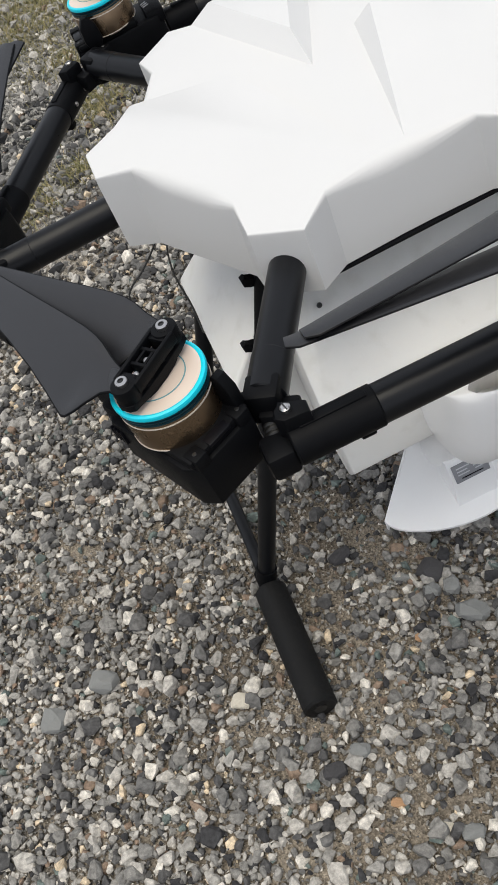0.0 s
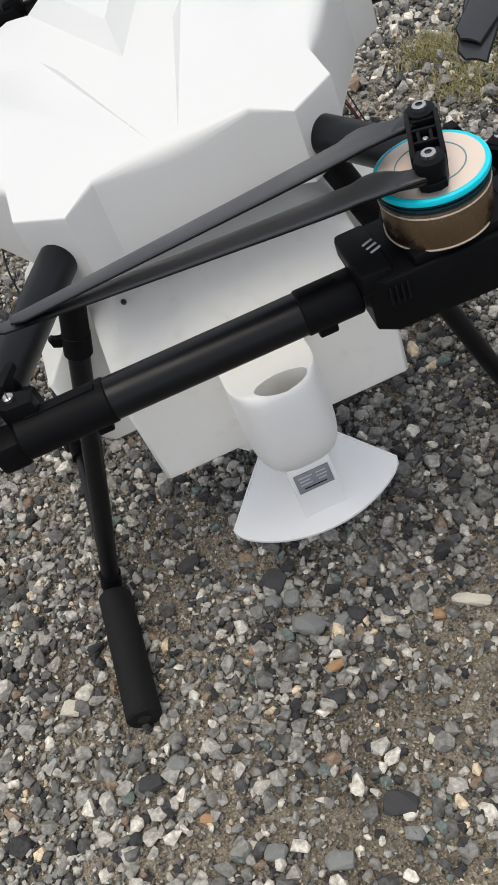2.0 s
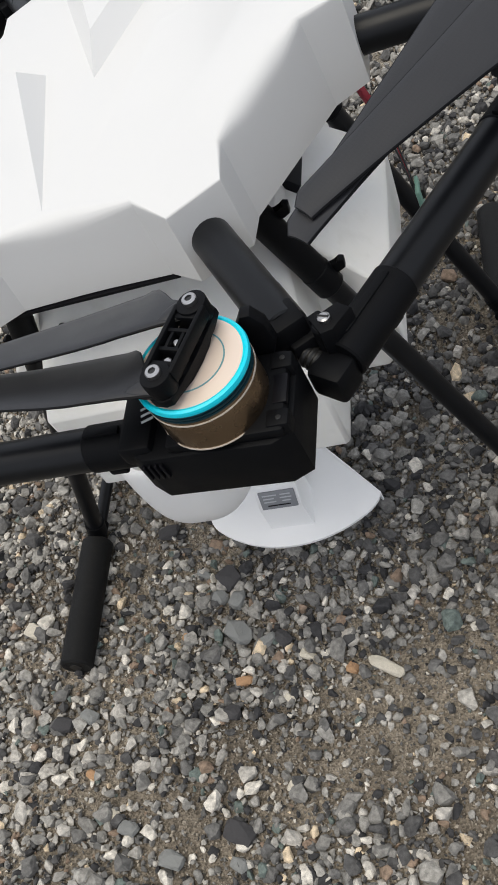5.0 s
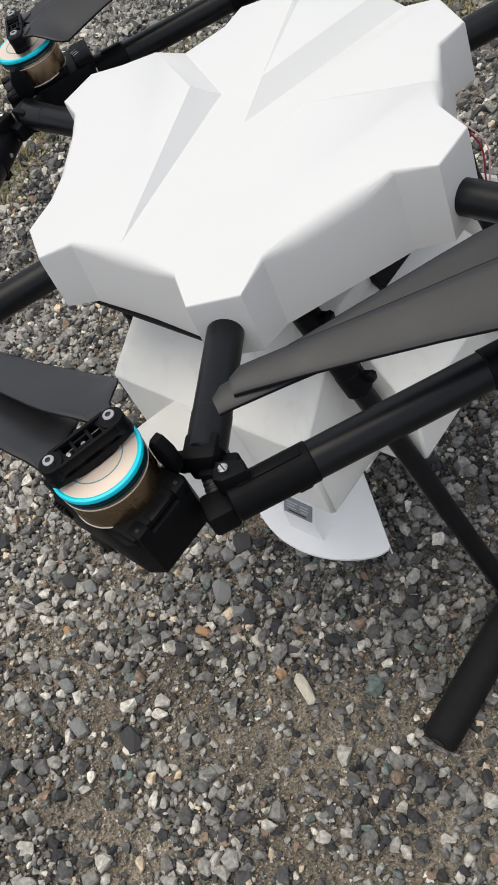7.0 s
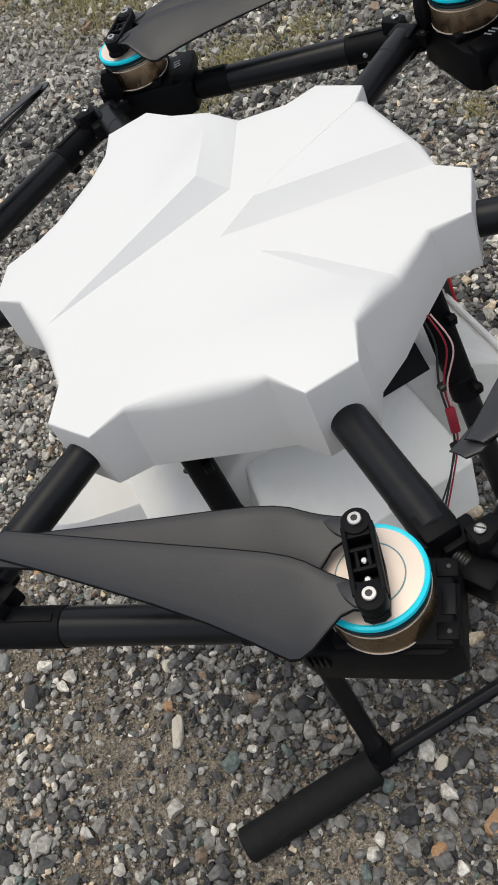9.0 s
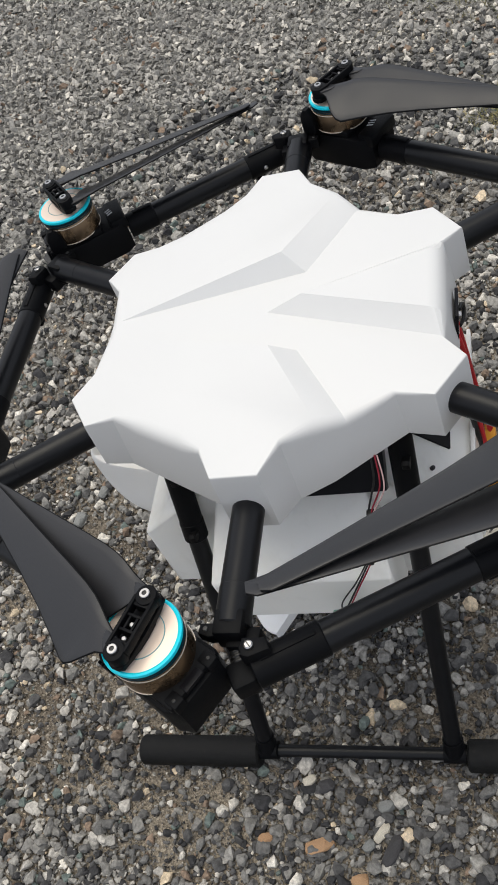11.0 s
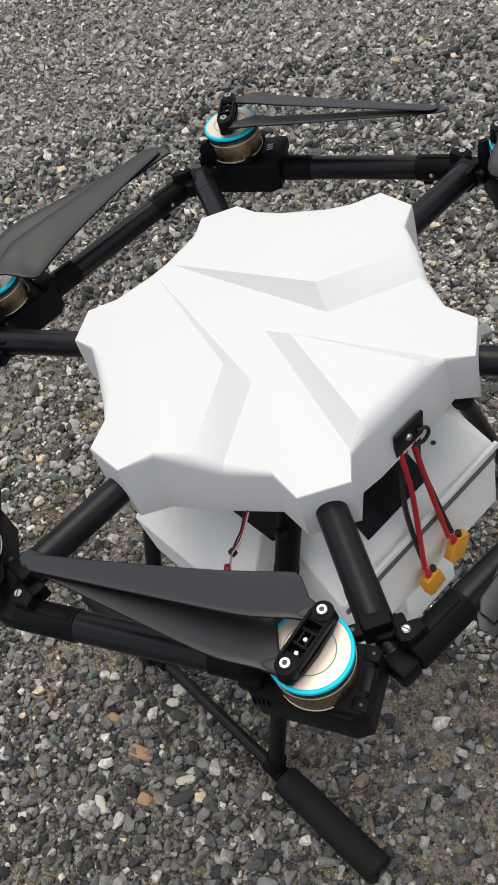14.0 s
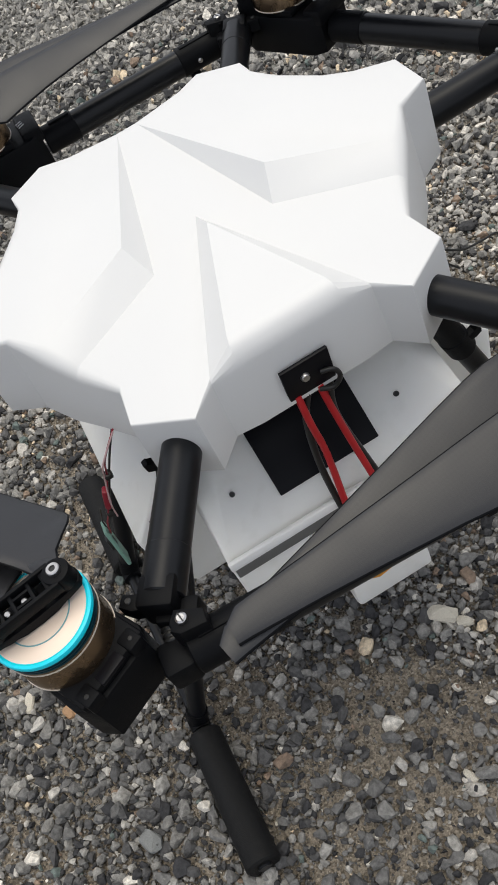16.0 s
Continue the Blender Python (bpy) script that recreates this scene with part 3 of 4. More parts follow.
    ob = new("hood", me)
    ob.parent = drone
    ob["label"] = "faceted white plastic hood"
    return ob


shell = hood()
bm = bmesh.new()
add_box(bm, (0.047, 0.004, 0.047), Matrix.Translation((0.0025, 0.2228, 0.598)) @ Matrix.Rotation(radians(-5.6), 4, "X"), 0.001)
plug = part("plug_plate", bm, PLATE, shell, "black power plug plate")
bm = bmesh.new()
add_lathe(bm, [(0.0, 0.004), (0.0035, 0.004), (0.0045, 0.002), (0.0045, 0.0)], 20, Matrix.Translation((0.006, 0.2248, 0.603)) @ Matrix.Rotation(radians(-90), 4, "X"))
part("screw", bm, STEEL, shell)

# Frame plates under the hood
bm = bmesh.new()
add_prism(bm, [(-0.095, -0.203), (0.095, -0.203), (0.150, -0.125), (0.165, 0.0), (0.150, 0.125), (0.08, 0.19), (-0.08, 0.19), (-0.150, 0.125), (-0.165, 0.0), (-0.150, -0.125)], 0.577, 0.580)
part("frame_plate", bm, PLATE, drone, "black frame plate under the hood")
bm = bmesh.new()
add_prism(bm, [(-0.12, -0.13), (0.12, -0.13), (0.15, 0.0), (0.12, 0.13), (-0.12, 0.13), (-0.15, 0.0)], 0.618, 0.622)
part("upper_plate", bm, PLATE, drone)
bm = bmesh.new()
add_prism(bm, [(-0.096, -0.2170), (0.082, -0.2170), (0.078, -0.200), (-0.092, -0.200)], 0.5625, 0.5655)
part("frame_edge", bm, PLATE, drone)
# Flight battery tray that hangs out at the rear
bm = bmesh.new()
m = Matrix.Translation((0.012, 0.164, 0.4616)) @ Matrix.Rotation(radians(-44), 4, "X")
add_box(bm, (0.117, 0.083, 0.005), m, 0.001)
part("rear_cover", bm, PLATE, drone, "black square cover on the tank's rear slope")
bm = bmesh.new()
add_box(bm, (0.108, 0.156, 0.020), Matrix.Translation((0.1150, 0.046, 0.5105)) @ Matrix.Rotation(radians(45.6), 4, "Y"), 0.001)
part("side_cover", bm, PLATE, drone, "black cover on the tank's side slope")

# Tank
def add_hull(bm, corners):
    """The convex body over corners that repeat in all four quarters."""
    made = [bm.verts.new((sx * x, sy * y, z)) for sx in (1, -1) for sy in (1, -1) for x, y, z in corners]
    bmesh.ops.convex_hull(bm, input=made)


bm = bmesh.new()
add_hull(bm, ((0.090, 0.085, 0.535), (0.140, 0.085, 0.500), (0.153, 0.220, 0.408), (0.153, 0.220, 0.276), (0.150, 0.100, 0.270)))
add_hull(bm, ((0.092, 0.080, 0.533), (0.230, 0.118, 0.392), (0.226, 0.118, 0.300), (0.200, 0.118, 0.272)))
tank = part("tank", bm, TANK, drone, "milky white plastic tank", 20)
soft = tank.modifiers.new("edges", "BEVEL")
soft.width, soft.segments, soft.limit_method, soft.angle_limit = 0.014, 5, "ANGLE", radians(20)
bm = bmesh.new()
for sx in (1, -1):
    for sy in (1, -1):
        for x, y, z in ((0.150, 0.110, 0.272), (0.060, 0.060, 0.150), (0.060, 0.060, 0.10)):
            bm.verts.new((sx * x, sy * y - 0.01, z))
bmesh.ops.convex_hull(bm, input=bm.verts)
part("hopper", bm, TANK, tank, "tapered white hopper under the tank", 20)
bm = bmesh.new()
add_box(bm, (0.104, 0.12, 0.09), Matrix.Translation((0, 0.159, 0.233)), 0.006)
part("rear_box", bm, TANK, tank)
# A grey strip stands in for the dark groove under the rear rim.
bm = bmesh.new()
add_box(bm, (0.300, 0.004, 0.018), Matrix.Translation((0, 0.2205, 0.3955)), 0.001)
part("seal_strip", bm, SLOT, tank, "grey strip below the tank's rear rim")
bm = bmesh.new()
add_box(bm, (0.306, 0.006, 0.013), Matrix.Translation((0, 0.2215, 0.411)), 0.0015)
part("rim", bm, FAN, tank)
for x, y, z in ((0.112, 0.175, 0.453), (-0.084, 0.175, 0.453), (0.105, -0.150, 0.478), (-0.105, -0.150, 0.478)):
    bm = bmesh.new()
    add_lathe(bm, [(0.0, 0.003), (0.0022, 0.003), (0.003, 0.0015), (0.003, -0.004)], 12, Matrix.Translation((x, y, z)) @ Matrix.Rotation(radians(-44 if y > 0 else 44), 4, "X"))
    part("tank_screw", bm, DARKSTEEL, tank)

# Spreader: a slanted duct at the front with a fan-shaped chute under it
bm = bmesh.new()
# height, front and back of the duct, half its width
PROFILE = [(0.4405, -0.302, -0.216, 0.028), (0.4400, -0.316, -0.210, 0.038), (0.4375, -0.324, -0.200, 0.0440), (0.432, -0.329, -0.190, 0.0465), (0.410, -0.332, -0.170, 0.0475), (0.370, -0.330, -0.165, 0.0490), (0.335, -0.324, -0.160, 0.0495),
           (0.305, -0.312, -0.150, 0.0485), (0.283, -0.289, -0.135, 0.045), (0.262, -0.256, -0.125, 0.040), (0.235, -0.220, -0.112, 0.039), (0.190, -0.190, -0.100, 0.038), (0.140, -0.165, -0.090, 0.037), (0.100, -0.145, -0.085, 0.036)]
SECTIONS = [((front + back) / 2, z, half, (back - front) / 2) for z, front, back, half in PROFILE]
ROUND, DOWN = 64, 60
rows = np.array(SECTIONS)
at = np.linspace(0, len(rows) - 1, DOWN)
rows = np.stack([np.interp(at, range(len(SECTIONS)), rows[:, c]) for c in range(4)], 1)
for _ in range(5):
    rows[1:-1] = (rows[:-2] + 2 * rows[1:-1] + rows[2:]) / 4
rings = []
for y, z, rx, ry in rows:
    ring = []
    for i in range(ROUND):
        a = 2 * math.pi * i / ROUND
        c, s = math.cos(a), math.sin(a)
        deep = y + ry * math.copysign(abs(s) ** 0.66, s)
        # the top falls away towards the tank
        ring.append(bm.verts.new((rx * math.copysign(abs(c) ** 0.66, c), deep, min(z, 0.4395 - 0.36 * max(0.0, deep + 0.318)))))
    rings.append(ring)
bm.faces.new(rings[0])
for a, b in zip(rings, rings[1:]):
    for i in range(ROUND):
        bm.faces.new((a[i], a[(i + 1) % ROUND], b[(i + 1) % ROUND], b[i]))
bm.faces.new(rings[-1][::-1])
bmesh.ops.recalc_face_normals(bm, faces=bm.faces)
duct = part("spreader_duct", bm, FAN, drone, "white spreader duct with a narrow open mouth", 60)
# the mouth: a lens-shaped well cut into the top of the duct
lens = [(0.0275 * math.copysign(abs(math.cos(a)) ** 1.25, math.cos(a)), 0.0135 * math.sin(a)) for a in [2 * math.pi * i / 40 for i in range(40)]]
bm = add_prism(bmesh.new(), lens, -0.075, 0.05, Matrix.Translation((0.005, -0.3118, 0.436)) @ Matrix.Rotation(radians(24), 4, "X"))
bmesh.ops.recalc_face_normals(bm, faces=bm.faces)
knife_mesh = bpy.data.meshes.new("knife")
bm.to_mesh(knife_mesh)
bm.free()
knife = new("knife", knife_mesh)
cut = duct.modifiers.new("mouth", "BOOLEAN")
cut.operation, cut.object, cut.solver = "DIFFERENCE", knife, "EXACT"
bpy.context.view_layer.update()
opened = bpy.data.meshes.new_from_object(duct.evaluated_get(bpy.context.evaluated_depsgraph_get()))
duct.modifiers.clear()
duct.data = opened
bpy.data.objects.remove(knife)
# Chute
bm = bmesh.new()
FAN_Y, FAN_R = -0.026, 0.177
top, low = [], []
for j in range(5):
    r = 0.045 + (FAN_R - 0.045) * j / 4
    z = 0.092 - 0.056 * (j / 4) ** 0.9
    rs = [r - (0.007 * (max(abs(i - 16) - 13, 0) / 3) ** 2 if j == 4 else 0) for i in range(33)]
    top.append([bm.verts.new((q * math.sin(a), FAN_Y - q * math.cos(a), z)) for q, a in zip(rs, [radians(-48 + 3 * i) for i in range(33)])])
    low.append([bm.verts.new((q * math.sin(a), FAN_Y - q * math.cos(a), z - 0.004)) for q, a in zip(rs, [radians(-48 + 3 * i) for i in range(33)])])
for g, flip in ((top, 1), (low, -1)):
    for a, b in zip(g, g[1:]):
        for i in range(32):
            bm.faces.new((a[i], b[i], b[i + 1], a[i + 1])[::flip])
for i in range(32):
    for j in (0, 4):
        bm.faces.new((top[j][i], top[j][i + 1], low[j][i + 1], low[j][i]))
for j in range(4):
    for i in (0, 32):
        bm.faces.new((top[j][i], top[j + 1][i], low[j + 1][i], low[j][i]))
chute = part("spreader_chute", bm, FAN, drone, "white fan-shaped spreader chute", 40)
# upright lips along the chute's two straight edges
for sx in (1, -1):
    edge = Vector((sx * math.sin(radians(48)), -math.cos(radians(48)), 0))
    bm = bmesh.new()
    quad = []
    for r, z0, z1 in ((0.060, 0.086, 0.062), (0.120, 0.060, 0.034), (0.1695, 0.0375, 0.014)):
        for off in (0.0012, -0.0012):
            across = Vector((-edge.y, edge.x, 0)) * off
            for z in (z0, z1):
                quad.append(bm.verts.new(Vector((0, FAN_Y, z)) + edge * r + across))
    for i in (0, 4):
        a, b = quad[i:i + 4], quad[i + 4:i + 8]
        for p, q in ((0, 1), (1, 3), (3, 2), (2, 0)):
            bm.faces.new((a[p], a[q], b[q], b[p]))
    for e in (quad[:4], quad[8:]):
        bm.faces.new((e[0], e[1], e[3], e[2]))
    bmesh.ops.recalc_face_normals(bm, faces=bm.faces)
    part("side_lip", bm, FAN, chute)
bm = bmesh.new()
for sx in (1, -1):
    for y, z in ((-0.130, 0.126), (-0.130, 0.05), (-0.160, 0.126), (-0.176, 0.094), (-0.178, 0.040)):
        bm.verts.new((0.005 + sx * (0.030 if z > 0.07 else 0.031), y, z))
bmesh.ops.convex_hull(bm, input=bm.verts)
block = part("label_block", bm, FAN, chute)
bm = bmesh.new()
slope = Matrix.Translation((0.005, -0.1705, 0.1075)) @ Matrix.Rotation(radians(64.5), 4, "X")
add_box(bm, (0.050, 0.027, 0.003), slope, 0.0006)
plate = part("label_plate", bm, LABEL, chute, "small grey label plate with unreadable print")
for i, (x, y, w) in enumerate(((-0.010, 0.008, 0.020), (0.012, 0.008, 0.014), (-0.012, 0.003, 0.015), (0.012, 0.003, 0.016), (-0.011, -0.002, 0.017), (0.012, -0.002, 0.012), (0.0, -0.008, 0.032))):
    bm = bmesh.new()
    add_box(bm, (w, 0.0016, 0.0006), slope @ Matrix.Translation((x, y, 0.0017)))
    part("print_bar", bm, PRINT if i < 6 else PLATE, chute)

# ---------- arms, motors and propellers ----------
DIR = Vector((-0.4551, 0.8904, 0))
SIDE = Vector((-0.8904, -0.4551, 0))
O = Vector((0.431, 0.0177, 0.580))
along = lambda s: O + DIR * s
bm = rounded_tube((0.155, 0, ARM_Z), (0.375, 0, ARM_Z), 0.0178)
arm = part("arm", bm, TUBE, drone, "black folded arm")
part("sleeve", rounded_tube((0.350, 0, ARM_Z), (0.394, 0, ARM_Z), 0.0183), TUBE, arm)
part("hinge_block", add_box(bmesh.new(), (0.028, 0.031, 0.034), Matrix.Translation((0.393, 0, ARM_Z - 0.001)), 0.004), PLASTIC, arm)
part("hinge_barrel", rounded_tube((0.418, 0.022, ARM_Z - 0.026), (0.418, 0.022, ARM_Z + 0.011), 0.0095), PLASTIC, arm, "black folding hinge")
part("hinge_plate", add_box(bmesh.new(), (0.022, 0.034, 0.022), Matrix.Translation((0.402, 0.012, ARM_Z - 0.012)), 0.003), PLASTIC, arm)
part("hinge_bracket", add_prism(bmesh.new(), [(0.409, 0.015), (0.427, 0.015), (0.4295, 0.024), (0.421, 0.044), (0.409, 0.039)], 0.584, ARM_Z + 0.0125, bevel=0.0022), PLASTIC, arm)
part("hinge_ear", add_prism(bmesh.new(), [(0.392, -0.030), (0.403, -0.031), (0.407, -0.020), (0.406, -0.008), (0.392, -0.008)], ARM_Z - 0.006, ARM_Z + 0.010, bevel=0.002), PLASTIC, arm)
bm = bmesh.new()
add_lathe(bm, [(0.0, 0.0112), (0.0022, 0.0112), (0.0030, 0.0105), (0.0030, 0.009)], 14, Matrix.Translation((0.3985, -0.0235, ARM_Z)))
part("ear_screw", bm, DARKSTEEL, arm)
# the cables cross the fold inside a ribbed sleeve
ribs = [(0.0, -0.0125)]
for i in range(5):
    ribs += [(0.0084, -0.0125 + 0.005 * i), (0.0094, -0.0112 + 0.005 * i), (0.0094, -0.0098 + 0.005 * i), (0.0084, -0.0085 + 0.005 * i)]
bm = add_lathe(bmesh.new(), ribs + [(0.0, 0.0125)], 20, turn_to((0.404, 0.001, ARM_Z - 0.015), (0.428, 0.010, ARM_Z - 0.020)))
part("cable_sleeve", bm, BLACKWIRE, arm, "black ribbed cable sleeve")
bm = bmesh.new()
add_lathe(bm, [(0.0, 0.0165), (0.0032, 0.0165), (0.0046, 0.0155), (0.0046, 0.012)], 20, Matrix.Translation((0.418, 0.024, ARM_Z)))
part("pivot_screw", bm, STEEL, arm, "slotted steel pivot screw")
bm = bmesh.new()
add_box(bm, (0.0088, 0.0011, 0.0006), Matrix.Translation((0.418, 0.024, ARM_Z + 0.0168)) @ Matrix.Rotation(radians(40), 4, "Z"))
part("screw_slot", bm, DARKSTEEL, arm)
# thumb latch beside the hinge
bm = bmesh.new()
add_prism(bm, [(-0.006, -0.020), (0.007, -0.020), (0.013, -0.008), (0.012, 0.012), (0.005, 0.024), (-0.002, 0.024), (-0.010, 0.012), (-0.012, -0.008)], -0.0055, 0.0055,
          Matrix.Translation((0.408, -0.022, ARM_Z + 0.028)) @ Matrix.Rotation(radians(60), 4, "Z") @ Matrix.Rotation(radians(90), 4, "X"), 0.002)
latch = part("latch_knob", bm, PLASTIC, arm, "black latch knob")
# small lug and bolts
for s, off in ((0.02, 0.018), (0.055, 0.018)):
    c = along(s)
    bm = bmesh.new()
    add_lathe(bm, [(0.0, 0.003), (0.002, 0.003), (0.0032, 0.002), (0.0032, 0.0)], 14, Matrix.Translation(c + SIDE * 0.0178) @ SIDE.to_track_quat("Z", "Y").to_matrix().to_4x4())
    part("clamp_bolt", bm, STEEL, arm)
ACROSS = Matrix.Rotation(radians(117.07), 4, "Z")
part("hinge_sleeve", rounded_tube(along(0.004), along(0.080), 0.0186), PLASTIC, arm)
part("hinge_knuckle", add_box(bmesh.new(), (0.026, 0.030, 0.028), Matrix.Translation(along(-0.008) + Vector((0, 0, -0.004))) @ ACROSS, 0.005), PLASTIC, arm)
part("sleeve_rib", add_box(bmesh.new(), (0.058, 0.007, 0.004), Matrix.Translation(along(0.044) + Vector((0, 0, 0.0180))) @ ACROSS, 0.001), PLASTIC, arm)
part("sleeve_lug", add_box(bmesh.new(), (0.014, 0.012, 0.010), Matrix.Translation(along(0.064) + Vector((0, 0, -0.022))) @ ACROSS, 0.002), PLASTIC, arm)
part("outer_tube", rounded_tube(along(0.07), along(0.27), 0.0174), TUBE, arm, "black folded outer tube")
part("motor_sleeve", rounded_tube(along(0.238), along(0.285), 0.0186), PLASTIC, arm)
part("sleeve_rib", add_box(bmesh.new(), (0.030, 0.007, 0.004), Matrix.Translation(along(0.256) + Vector((0, 0, 0.0187))) @ ACROSS, 0.001), PLASTIC, arm)
part("sleeve_lug", add_box(bmesh.new(), (0.016, 0.014, 0.010), Matrix.Translation(along(0.254) + Vector((0.005, 0.0025, -0.0165))) @ ACROSS, 0.002), PLASTIC, arm)
# motor mount: a box with a stepped lid, vents and a cable port
MOT = Vector((0.271, 0.337, 0))
frame_m = Matrix.Translation((MOT.x, MOT.y, 0)) @ Matrix.Rotation(radians(117.07), 4, "Z")
bm = bmesh.new()
add_prism(bm, [(-0.070, -0.026), (-0.056, -0.036), (0.040, -0.038), (0.055, -0.030), (0.055, 0.030), (0.040, 0.038), (-0.056, 0.036), (-0.070, 0.026)], 0.558, 0.608, frame_m, 0.003)
add_box(bm, (0.026, 0.060, 0.020), frame_m @ Matrix.Translation((-0.0615, 0, 0.605)), 0.004)
add_box(bm, (0.086, 0.068, 0.010), frame_m @ Matrix.Translation((0.008, 0, 0.612)), 0.003)
for dy in (-0.024, 0.024):
    add_box(bm, (0.016, 0.014, 0.018), frame_m @ Matrix.Translation((0.0468, dy, 0.6096)), 0.002)
mount = part("motor_mount", bm, PLASTIC, arm, "black plastic motor mount with cooling slots")
for i in range(4):
    bm = bmesh.new()
    add_box(bm, (0.0022, 0.004, 0.016), frame_m @ Matrix.Translation((-0.057 + 0.0045 * i, -0.0368, 0.595)), 0.0006)
    part("vent_slot", bm, PLATE, arm)
for i in range(3):
    bm = bmesh.new()
    add_box(bm, (0.0020, 0.0095, 0.0012), frame_m @ Matrix.Translation((-0.0550 + 0.0012 * i, 0.005 - 0.0055 * i, 0.6150)) @ Matrix.Rotation(radians(-68), 4, "Z"), 0.0005)
    part("lid_slot", bm, PRINT, arm, "pale slot in the mount's lid")
bm = bmesh.new()
add_box(bm, (0.010, 0.024, 0.004), frame_m @ Matrix.Translation((0.0475, 0, 0.6158)), 0.0008)
part("cable_port", bm, PLATE, arm)
for dx, dy in ((0.048, 0.025), (0.048, -0.025)):
    bm = bmesh.new()
    add_lathe(bm, [(0.0, 0.0008), (0.0016, 0.0008), (0.0020, 0.0004), (0.0020, -0.001)], 12, frame_m @ Matrix.Translation((dx, dy, 0.6186)))
    part("mount_screw", bm, DARKSTEEL, arm)

Z0 = 0.6135
bm = bmesh.new()
add_lathe(bm, [(0.0, Z0), (0.0365, Z0), (0.0378, Z0 + 0.0012), (0.0378, Z0 + 0.0315), (0.0372, Z0 + 0.0325), (0.0372, Z0 + 0.037), (0.0, Z0 + 0.037)], 64)
motor = part("motor", bm, BRONZE, drone, "bronze brushless motor with cyan ring")
bm = bmesh.new()
for z in (Z0 + 0.0022, Z0 + 0.0295):
    add_lathe(bm, [(0.0372, z), (0.0384, z), (0.0384, z + 0.0010), (0.0372, z + 0.0010)], 64)
part("bright_line", bm, TRIM, motor)
bm = bmesh.new()
for k in range(3):
    z = Z0 + 0.0330 + 0.0028 * k
    add_lathe(bm, [(0.0360, z), (0.0382, z + 0.0003), (0.0382, z + 0.0017), (0.0360, z + 0.0020)], 64)
part("cooling_fin", bm, TEAL, motor, "dark teal fins")
bm = bmesh.new()
add_lathe(bm, [(0.0345, Z0 + 0.0408), (0.0388, Z0 + 0.0408), (0.0392, Z0 + 0.0425), (0.0386, Z0 + 0.0448), (0.0368, Z0 + 0.0456), (0.0345, Z0 + 0.0450)], 64)
part("ring", bm, CYAN, motor, "cyan anodised ring")
bm = bmesh.new()
add_lathe(bm, [(0.0356, Z0 + 0.039), (0.0356, Z0 + 0.0452), (0.0240, Z0 + 0.0462), (0.0234, Z0 + 0.0456), (0.0228, Z0 + 0.0462), (0.0, Z0 + 0.0468)], 64)
part("cap", bm, CAP, motor, "pale satin metal cap")
bm = bmesh.new()
add_lathe(bm, [(0.0229, Z0 + 0.0460), (0.0229, Z0 + 0.0464), (0.0238, Z0 + 0.0464), (0.0238, Z0 + 0.0460)], 64)
part("cap_line", bm, SEAM, motor, "thin grey-cyan circle on the cap")
for piece in (motor, *motor.children):
    piece.data.transform(Matrix.Diagonal((1.05, 1.05, 1.0, 1.0)))
motor.matrix_basis = Matrix.Translation((MOT.x, MOT.y, 0))

FRONT_PLAY = Matrix.Translation((0.152, -0.403, -0.003)) @ Matrix.Rotation(radians(1.66), 4, "Z") @ Matrix.Translation((-0.156, 0.403, 0))
for k in range(1, 6):
    spin = Matrix.Rotation(radians(60 * k), 4, "Z")
    # the front arm is not folded quite home
    play = FRONT_PLAY if k == 4 else Matrix()
    copy_thing(arm, play @ spin)
    copy_thing(motor, play @ spin @ Matrix.Translation((MOT.x, MOT.y, 0)))
    if k == 1:
        latches = [ob for ob in scene.objects if ob.name.startswith("latch_knob") and ob != latch]
for ob in (latch, *latches):  # these two are folded away
    bpy.data.objects.remove(ob)


HUB = [(0.0400, 0.004), (0.037, 0.0090), (0.0245, 0.0112), (0, 0.0122), (-0.0245, 0.0112), (-0.037, 0.0090), (-0.0400, 0.004)]
HUB += [(x, -y) for x, y in HUB[::-1]]


